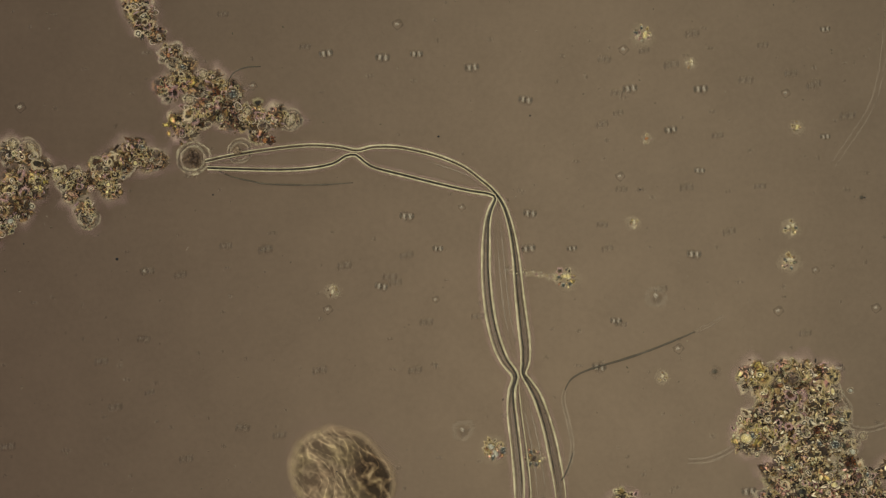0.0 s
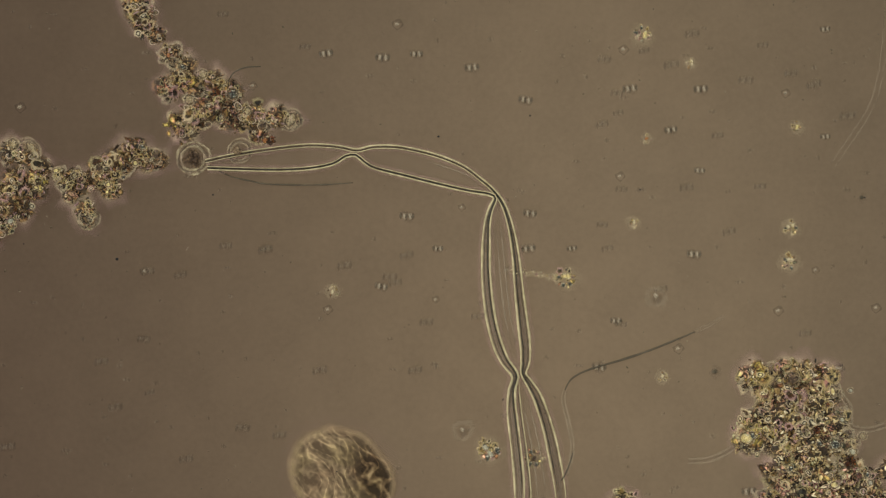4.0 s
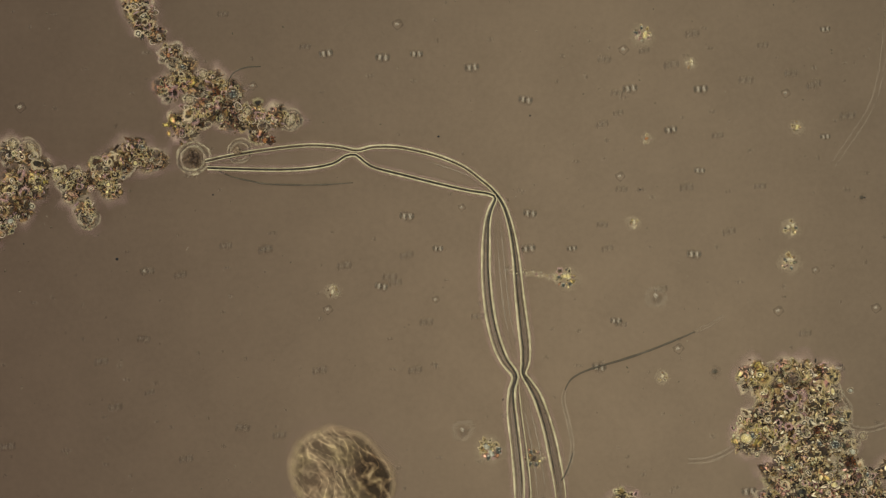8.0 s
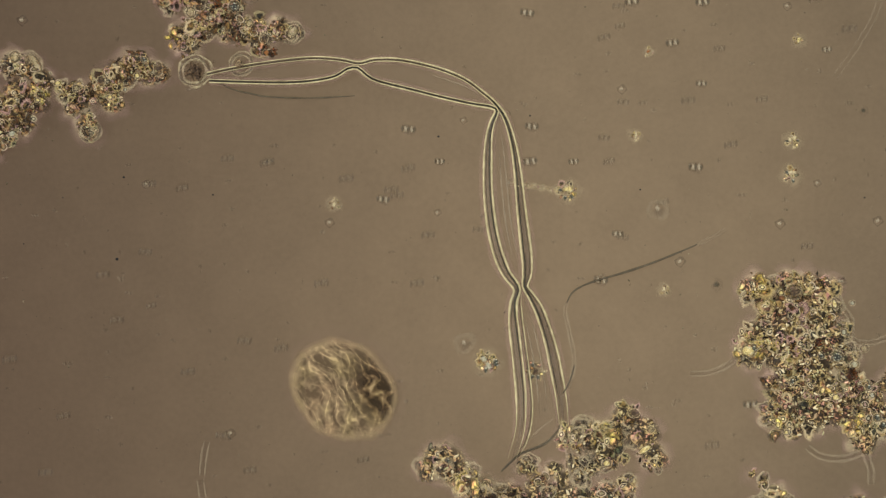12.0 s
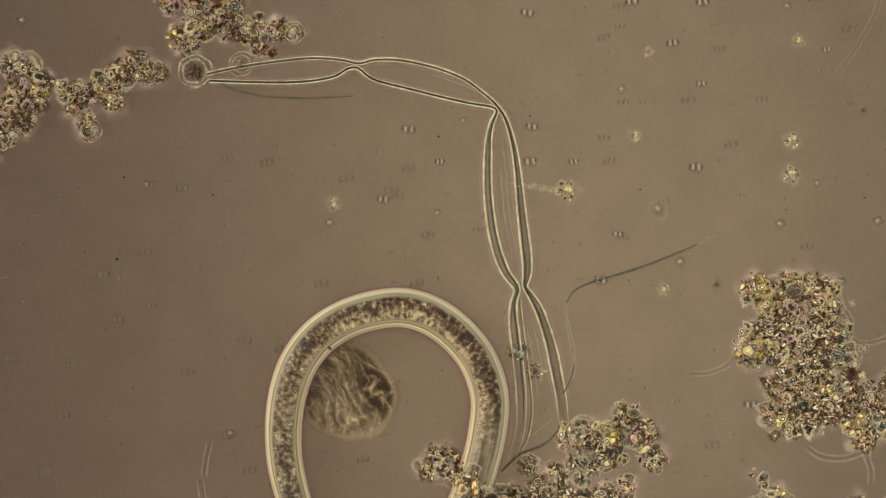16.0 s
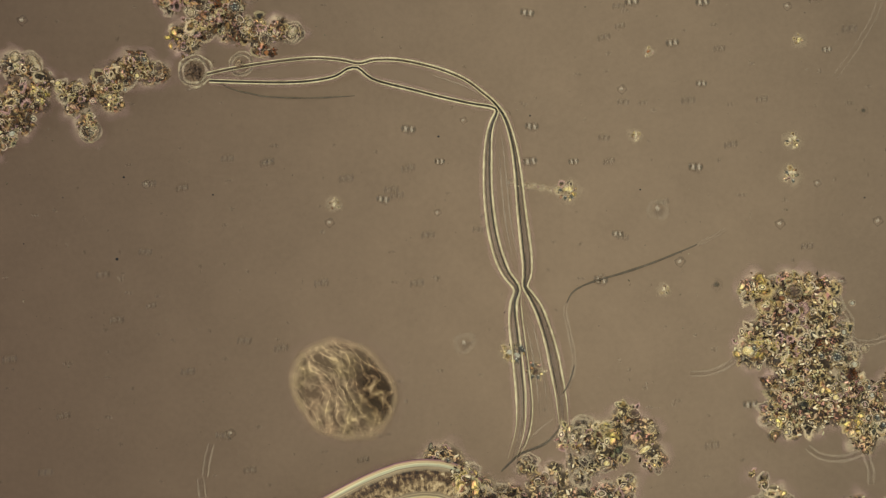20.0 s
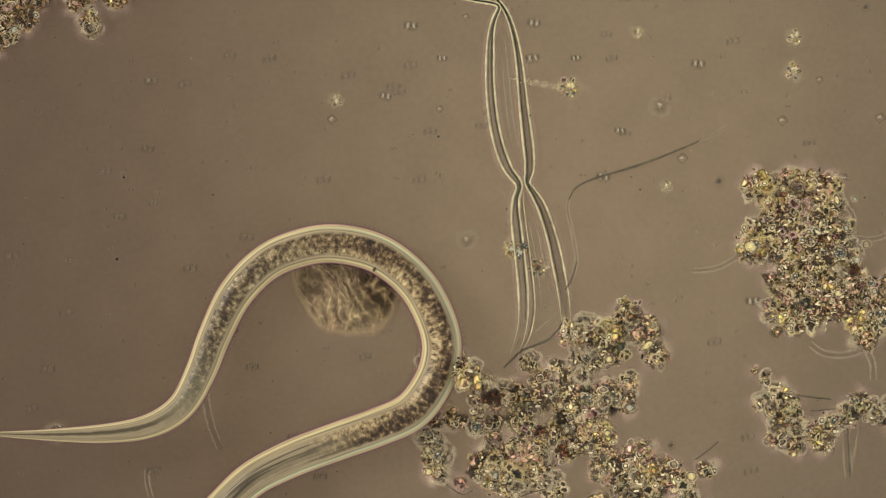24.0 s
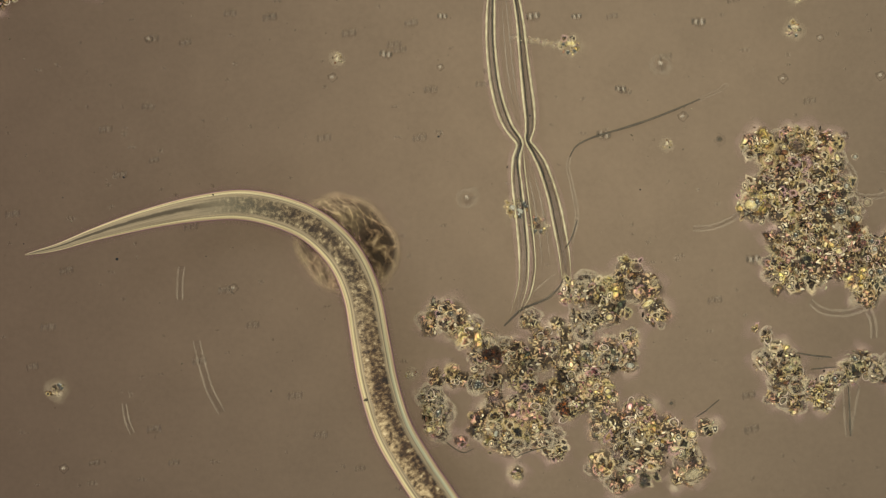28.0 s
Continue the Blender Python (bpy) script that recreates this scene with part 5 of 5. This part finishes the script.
for i in range(9):
    cluster("bead_chain", 906 + i * 9 + (i % 3), 478 + i * 1.4 + (i % 2) * 3, 7, "small bead in a chain across the fibre", 3, 40 + i)


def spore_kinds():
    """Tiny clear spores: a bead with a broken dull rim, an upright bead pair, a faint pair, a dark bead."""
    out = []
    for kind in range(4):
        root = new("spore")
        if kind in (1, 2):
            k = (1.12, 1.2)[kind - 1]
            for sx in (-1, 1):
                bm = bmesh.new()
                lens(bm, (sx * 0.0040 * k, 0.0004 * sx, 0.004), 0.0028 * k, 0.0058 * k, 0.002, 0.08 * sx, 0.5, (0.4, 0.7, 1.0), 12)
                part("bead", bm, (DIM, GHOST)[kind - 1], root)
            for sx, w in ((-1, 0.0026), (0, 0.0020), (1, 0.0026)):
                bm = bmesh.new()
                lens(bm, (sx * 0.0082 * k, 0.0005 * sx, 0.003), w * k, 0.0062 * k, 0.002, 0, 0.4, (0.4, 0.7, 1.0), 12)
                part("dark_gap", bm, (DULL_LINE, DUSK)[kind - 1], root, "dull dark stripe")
            # wide dull dome that paints the soft dark halo round the pair
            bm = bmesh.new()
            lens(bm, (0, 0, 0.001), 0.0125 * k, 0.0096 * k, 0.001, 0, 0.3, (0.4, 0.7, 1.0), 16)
            part("coat", bm, (DUSK, HOLLOW)[kind - 1], root, "soft dark halo")
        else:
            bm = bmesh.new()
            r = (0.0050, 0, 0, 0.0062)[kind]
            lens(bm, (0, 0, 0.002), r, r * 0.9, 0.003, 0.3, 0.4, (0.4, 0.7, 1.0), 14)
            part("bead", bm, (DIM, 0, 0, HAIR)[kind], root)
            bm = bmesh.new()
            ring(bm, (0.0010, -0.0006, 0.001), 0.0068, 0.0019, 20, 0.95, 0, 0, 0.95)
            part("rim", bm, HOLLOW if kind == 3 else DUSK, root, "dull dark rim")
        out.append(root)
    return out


SPORES = ("1103 88 0, 1115 157 1, 1240 158 1, 1390 165 0, 1187 230 1, 1094 200 2, 1238 302 1, 1097 312 0, 1066 398 2, 1228 450 1, 1012 440 1, 1460 52 1, 1460 242 1," + "930 177 1, 540 83 2, 577 95 1, 677 102 1, 737 96 1, 703 43 0, 835 120 1, 1075 440 2, 775 440 1, 771 530 0, 580 548 0, 675 507 1, 255 480 0, 320 487 2, 400 435 2," + "470 440 2, 265 695 2, 566 655 2, 430 757 2, 755 570 2, 817 367 0, 720 383 1, 938 378 1, 935 440 1, 1090 568 1, 1377 550 0, 1550 545 0, 1200 617 0, 1265 658 3,"
          "1487 652 0, 15 790 2, 36 190 0, 447 152 0, 395 25 2, 1443 478 0, 1325 870 1, 898 478 0, 1170 512 2, 1525 350 3, 610 470 2, 1425 590 2, 1060 650 1, 1070 105 2, 1140 90 2, 1188 115 2, 1225 60 2, 1092 165 2, 1320 142 2, 1400 130 2, 1440 150 2, 1066 220 2, 1215 332 2, 1270 240 2, 1350 80 2, 1500 205 2, 1290 410 2, 1345 330 2, 1100 335 2,"
          "470 442 2, 690 490 2, 720 452 2, 495 770 2, 205 720 2, 845 560 2")
SPORES_LOW = ("110 890 2, 78 990 2, 262 480 2, 255 600 2, 405 921 0, 515 1111 2, 265 1170 2, 105 1240 0, 1257 942 2, 1482 652 0, 1317 1110 2, 1322 1170 2, 440 986 2,"
              "392 925 2, 50 1060 2, 345 1050 2, 160 1230 2, 700 500 2, 640 968 2, 330 812 2, 735 655 2, 1100 574 2, 180 640 2, 560 1180 2, 630 1240 2, 300 1230 2, 1180 1125 3")


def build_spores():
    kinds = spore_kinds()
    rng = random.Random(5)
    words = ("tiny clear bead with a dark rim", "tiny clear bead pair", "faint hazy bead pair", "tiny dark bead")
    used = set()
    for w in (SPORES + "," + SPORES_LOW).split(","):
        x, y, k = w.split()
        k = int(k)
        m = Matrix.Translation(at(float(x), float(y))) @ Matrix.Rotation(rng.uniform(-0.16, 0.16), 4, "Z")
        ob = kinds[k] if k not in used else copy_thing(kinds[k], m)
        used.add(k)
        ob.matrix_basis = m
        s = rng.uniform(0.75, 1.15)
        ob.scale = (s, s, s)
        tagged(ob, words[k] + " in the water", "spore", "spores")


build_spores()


def hazy_cell(x, y, label):
    """A broken pale ring round a dull hollow, with one bright spot."""
    root = thing("hazy_cell", x, y, label, "cell")
    bm = bmesh.new()
    ring(bm, (0, 0, 0.002), 0.015, 0.0036, 32, 1.05, 0.2, 0, 0.5)
    part("cell_wall", bm, GHOST, root, "hazy pale ring")
    bm = bmesh.new()
    lens(bm, (0.001, -0.002, 0.003), 0.012, 0.013, 0.003, 0, 0.5, (0.4, 0.7, 1.0), 16)
    part("hollow", bm, DUSK, root, "dull hollow")
    bm = bmesh.new()
    lens(bm, (-0.002, 0.003, 0.006), 0.0045, 0.0055, 0.002, 0.4, 0.4, (0.5, 1.0), 12)
    part("bead", bm, DIM, root)


hazy_cell(1162, 526, "faint hazy ring-shaped cell in the water")
hazy_cell(820, 763, "small hazy cell near the bright grain cluster")


# fine silt all over the slide
def build_silt():
    rng = random.Random(9)
    bm = bmesh.new()
    for _ in range(420):
        x, y = rng.uniform(-60, 1630), rng.uniform(-40, 1330)
        s = 0.001 * rng.choice((0.7, 0.9, 1.1, 1.5))
        blob(bm, at(x, y, s * 0.5), (s * rng.uniform(0.8, 2.0), s, s), rng.uniform(0, 3), 0.2, 1.0, 1, rng.choice((0, 1, 1)))
    # hazy specks with pale and dull upright stripes
    for _ in range(330):
        x, y = rng.uniform(-40, 1610), rng.uniform(-30, 1310)
        k = rng.uniform(0.6, 1.1)
        n = rng.choice((1, 2, 3, 3, 5))
        for i in range(n):
            o = 3.6 * k * (i - (n - 1) / 2)
            lens(bm, at(x + o, y + rng.uniform(-1, 1), 0.0006), 0.0024 * k, 0.0054 * k * rng.uniform(0.7, 1.2), 0.0008, rng.uniform(-0.2, 0.2), 0.4, (0.6, 1.0), 8, 3 if i % 2 else 2)
    tagged(new("silt", mesh_of("silt", bm, HUMUS, FAINT, GHOST, DUSK)), "fine dark and pale silt specks on the slide", "silt", kind="stuff")


build_silt()


# ---- dust on the eyepiece, which stays with the camera ----
def build_dust():
    root = thing("eyepiece_dust", 784, 441, "black dust specks on the eyepiece glass", "dust", z=0.3)
    for x, y, r in discs("207 459 2.6, 776 242 2.0, 938 205 1.7, 377 345 1.6, 219 314 2.0, 1133 336 1.6, 111 350 1.3, 596 835 1.2, 1530 350 1.6, 42 432 1.2"):
        bm = bmesh.new()
        blob(bm, (0, 0, 0), (0.001 * r, 0.0009 * r, 0.0005 * r), 0, 0.25, 1.5, 2)
        p = at(x, y) * (1 - 0.3 / EYE)
        part("dust_speck", bm, SOOT, root, "", (p.x, p.y, 0))
    return root


DUST = build_dust()


# ---- motion ----
crawl(14.5, "247 1484, 287 1305, 327 1164, 369 1036, 397 964, 437 899, 487 849, 557 799, 637 772, 717 782, 787 822, 837 884, 855 944, 847 1004, 812 1054, 737 1099, 617 1114, 479 1100")
crawl(15.0, "657 1584, 637 1454, 587 1284, 537 1134, 519 1036, 509 954, 523 864, 552 799, 597 751, 657 718, 725 706, 792 722, 845 760, 883 809, 903 869, 897 926, 871 969, 827 996, 737 1003, 648 990, 569 988, 520 1000")
crawl(15.5, "617 1624, 647 1484, 647 1334, 597 1174, 553 1036, 537 954, 547 854, 597 772, 657 726, 727 711, 827 744, 887 804, 902 864, 892 924, 857 982, 807 1009, 737 1058, 638 1091, 500 1098")
crawl(16.0, "537 1574, 577 1454, 587 1304, 557 1154, 517 1036, 500 954, 503 869, 525 799, 567 746, 627 712, 697 699, 754 710, 803 742, 843 792, 863 854, 860 914, 848 969, 832 1019, 797 1084, 717 1171, 599 1226, 451 1246")
crawl(16.5, "37 1114, 147 1094, 237 1064, 307 1019, 347 954, 374 853, 415 764, 467 699, 527 662, 587 652, 637 661, 685 689, 742 759, 775 854, 800 954, 812 1036, 832 1154, 832 1300, 807 1454")
crawl(16.7, "17 799, 57 816, 167 841, 267 784, 348 675, 449 602, 550 586, 651 635, 720 756, 761 897, 789 1026, 817 1174, 827 1304, 812 1478")
crawl(16.9, "-13 504, 33 558, 94 627, 195 667, 296 635, 417 574, 518 538, 619 574, 692 675, 728 817, 769 1019, 797 1154, 812 1304, 812 1448")
crawl(17.0, "-93 404, -3 472, 57 517, 117 569, 177 609, 237 622, 307 607, 377 576, 447 552, 507 545, 577 556, 639 595, 687 664, 711 754, 722 854, 737 954, 755 1036, 775 1154, 789 1300, 789 1454")
crawl(17.2, "-63 424, 13 501, 62 574, 122 629, 223 644, 344 609, 437 600, 522 614, 587 654, 635 736, 662 857, 687 954, 704 1028, 732 1154, 747 1304, 738 1460")
crawl(17.5, "-53 389, 7 489, 47 539, 82 604, 116 664, 167 694, 237 702, 307 699, 367 694, 427 702, 487 729, 542 774, 579 834, 595 894, 601 954, 615 1036, 647 1154, 687 1284, 707 1454")
crawl(18.0, "-12 428, 17 523, 38 578, 58 638, 87 698, 133 738, 203 768, 273 788, 343 823, 403 878, 443 938, 461 988, 469 1030, 483 1108, 543 1208, 643 1268, 763 1268, 883 1208")
crawl(18.5, "-28 459, 37 519, 67 574, 82 644, 95 704, 122 764, 167 799, 237 834, 307 869, 367 914, 417 974, 445 1036, 497 1124, 597 1184, 707 1184, 797 1134, 867 1164, 917 1254, 957 1354")
crawl(18.8, "102 516, 132 552, 157 600, 168 664, 170 713, 177 774, 192 822, 232 879, 292 924, 347 959, 407 1019, 477 1099, 587 1154, 687 1139, 777 1089, 856 1114, 902 1204, 907 1314")
crawl(19.0, "137 554, 193 622, 206 672, 203 752, 200 812, 218 872, 263 927, 323 977, 383 1030, 473 1112, 583 1142, 683 1112, 773 1067, 853 1092, 903 1182, 903 1302, 843 1402")
crawl(19.2, "179 574, 169 644, 155 714, 145 804, 149 874, 172 936, 219 994, 297 1064, 417 1124, 536 1134, 647 1089, 737 1053, 817 1059, 877 1124, 887 1234, 827 1334, 697 1382")
crawl(19.5, "27 644, 12 714, 7 794, 7 854, 15 934, 42 994, 82 1039, 157 1104, 297 1154, 447 1154, 577 1094, 687 1036, 777 1026, 847 1069, 877 1154, 847 1254, 747 1323, 597 1332")
crawl(20.0, "-153 1054, -63 1114, 57 1164, 197 1194, 347 1184, 477 1134, 597 1059, 697 1012, 777 1004, 837 1044, 857 1134, 817 1234, 717 1284, 597 1303, 478 1293")
crawl(20.5, "-53 1304, 77 1324, 217 1294, 337 1224, 447 1134, 548 1047, 627 999, 707 982, 777 999, 822 1054, 827 1144, 777 1224, 677 1274, 557 1284, 437 1263, 298 1242")
crawl(22.5, "-65 1211, 15 1185, 95 1135, 150 1082, 200 1030, 245 965, 305 900, 385 848, 455 825, 525 820, 605 832, 685 868, 740 920, 780 980, 800 1040, 810 1082, 807 1170, 765 1260, 685 1310, 605 1289, 547 1217, 513 1145, 498 1090")
crawl(23.0, "-35 1153, 55 1153, 145 1143, 205 1116, 249 1078, 284 1028, 309 958, 349 898, 409 843, 475 813, 555 803, 635 818, 705 858, 756 918, 780 988, 780 1057, 760 1118, 730 1178, 665 1213, 590 1161, 536 1100, 463 1027, 400 987")
crawl(23.5, "-36 1151, 94 1146, 194 1138, 264 1121, 314 1078, 339 1008, 364 938, 404 873, 464 818, 534 788, 594 780, 664 798, 724 848, 764 918, 774 978, 759 1038, 719 1083, 654 1108, 584 1113, 494 1103, 415 1102, 348 1120, 299 1153, 265 1188")
crawl(24.0, "-37 1105, 93 1107, 193 1103, 263 1089, 315 1055, 348 997, 373 932, 411 857, 468 800, 533 774, 593 769, 664 787, 723 832, 758 887, 775 947, 763 1007, 723 1063, 663 1092, 593 1117, 513 1147, 444 1182, 399 1221, 337 1282, 269 1341")
crawl(24.2, "-7 1080, 103 1085, 193 1080, 263 1058, 318 991, 343 916, 377 841, 433 780, 497 751, 572 743, 643 762, 702 810, 747 881, 761 960, 738 1030, 683 1109, 593 1176, 499 1230, 416 1296, 328 1354")
crawl(24.5, "52 1001, 142 1014, 212 1019, 263 1008, 313 971, 348 911, 383 851, 432 796, 502 756, 572 748, 643 758, 702 796, 747 846, 768 916, 761 986, 737 1046, 703 1126, 663 1196, 640 1278, 593 1391, 513 1495, 425 1571, 327 1627")
crawl(24.7, "-18 897, 52 932, 121 947, 182 931, 243 890, 303 832, 365 790, 432 760, 505 749, 572 759, 627 790, 673 842, 702 922, 713 1001, 712 1073, 710 1172, 708 1267, 703 1382, 672 1521, 614 1645, 555 1721")
crawl(25.0, "-115 693, -5 775, 55 823, 115 855, 162 873, 222 865, 282 830, 342 793, 402 771, 462 766, 522 774, 582 803, 632 853, 657 920, 670 1010, 687 1110, 707 1210, 725 1292, 748 1410, 762 1547, 762 1700")
crawl(25.2, "-48 620, 8 697, 89 778, 152 815, 212 825, 282 810, 352 795, 422 797, 493 818, 552 860, 594 925, 620 1000, 635 1062, 650 1170, 663 1275, 682 1410, 697 1540, 702 1697")
crawl(25.5, "67 530, 87 600, 110 665, 142 730, 182 775, 232 802, 302 812, 382 818, 452 845, 512 890, 547 945, 560 1020, 559 1110, 562 1211, 574 1292, 584 1410, 597 1560, 612 1740, 613 1835")
crawl(26.0, "50 567, 75 597, 120 657, 170 716, 230 776, 300 819, 370 856, 430 896, 480 957, 505 1026, 510 1106, 506 1206, 510 1288, 520 1406, 545 1557, 580 1707, 600 1837")
crawl(26.5, "28 577, 53 612, 98 666, 148 722, 198 773, 268 819, 338 852, 398 888, 448 937, 483 997, 496 1067, 498 1148, 498 1227, 503 1289, 523 1407, 568 1537, 638 1668, 698 1778")
crawl(27.0, "24 582, 60 613, 109 663, 169 712, 229 752, 298 787, 369 816, 429 856, 479 907, 511 968, 524 1048, 521 1127, 524 1208, 539 1289, 574 1407, 639 1528, 719 1638, 799 1738")
crawl(27.5, "22 708, 92 725, 162 743, 232 755, 302 769, 372 783, 442 806, 502 843, 552 901, 582 971, 592 1051, 599 1121, 622 1201, 672 1256, 722 1301, 812 1371, 912 1451, 992 1551, 1042 1670")
crawl(28.0, "37 862, 93 849, 151 829, 212 810, 282 792, 352 779, 422 774, 492 788, 552 816, 602 866, 632 931, 647 1011, 662 1091, 687 1171, 727 1241, 762 1293, 822 1381, 902 1472, 982 1562, 1042 1679")


def motions():
    first = CRAWL[0][1]
    low = lambda d: [(x, y - d, z, a) for x, y, z, a in first]
    keys = [(0.0, low(0.75)), (10.0, low(0.75)), (12.4, low(0.62)), (13.4, low(0.30))] + CRAWL
    times = [t for t, _ in keys]
    runs = np.array([poses for _, poses in keys])
    runs[:, :, 3] = np.degrees(np.unwrap(np.radians(runs[:, :, 3]), axis=0))
    slope = np.zeros_like(runs)
    for k in range(1, len(keys) - 1):
        slope[k] = (runs[k + 1] - runs[k - 1]) / (times[k + 1] - times[k - 1])
    # a steady glide through all poses, keyed closely
    steps = [0.0, 10.0, 11.0] + [round(12.0 + 0.12 * i, 2) for i in range(134)]
    steps = [t for t in steps if t < 27.95] + [28.0]
    rows = [[] for _ in WORM_RINGS]
    for t in steps:
        k = min(max(int(np.searchsorted(times, t, side="right")) - 1, 0), len(keys) - 2)
        h = times[k + 1] - times[k]
        u = (t - times[k]) / h
        now = ((1 + 2 * u) * (1 - u) ** 2 * runs[k] + u * (1 - u) ** 2 * h * slope[k] + u * u * (3 - 2 * u) * runs[k + 1] + u * u * (u - 1) * h * slope[k + 1])
        for row, (x, y, z, a) in zip(rows, now.tolist()):
            row.append((t, pose(x, y, z, 0, 0, a)))
    for ob, row in zip(WORM_RINGS, rows):
        walk(ob, row)
    p = lambda x, y, r=0: pose(*at(x, y), 0, 0, r)
    walk(LOOSE, [(0, p(876, 796)), (3, p(866, 797)), (8, p(868, 796)), (12.5, p(860, 795)), (14.5, p(882, 784, 10)), (15.0, p(917, 770, 40)), (15.5, p(921, 770, 45)),
                 (16.0, p(914, 775, 40)), (16.5, p(899, 776, 30)), (18.0, p(904, 778, 30)), (20.5, p(908, 778, 32)), (28.0, p(908, 780, 30))])
    walk(FLAKE, [(0, p(-120, 480)), (18.5, p(-70, 480)), (18.7, p(27, 507, -10)), (18.8, p(58, 511, -20)), (18.9, p(62, 538, -40)), (19.0, p(81, 542, -60)), (19.1, p(136, 552, -80)),
                 (19.2, p(175, 548, -105)), (19.3, p(134, 598, -130)), (19.4, p(85, 614, -140)), (19.5, p(39, 631, -140)), (19.6, p(10, 624, -140)), (19.8, p(-90, 640, -140)), (28.0, p(-120, 640, -140))])
    walk(RODS[0], [(0, p(342, 926)), (23.0, p(372, 940, -10)), (25.0, p(342, 926)), (25.5, p(298, 920, 14)), (26.0, p(272, 905, 16)), (27.0, p(279, 900, 14)), (27.5, p(298, 895, 6)), (28.0, p(314, 882, -2))])
    walk(RODS[1], [(0, p(350, 1010)), (24.0, p(352, 1000, -6)), (25.0, p(350, 1010)), (26.0, p(325, 1040, 8)), (27.0, p(325, 1030, 6)), (28.0, p(340, 1014))])
    walk(RODS[2], [(0, p(253, 1165)), (25.0, p(253, 1165)), (25.5, p(212, 1175, 12)), (26.0, p(192, 1160, 10)), (27.0, p(190, 1145, 6)), (28.0, p(212, 1125, 6))])
    walk(DUST, [(t, Matrix.Translation(m.translation - Vector((0, 0, EYE - 0.3)))) for t, m in PATH])


motions()
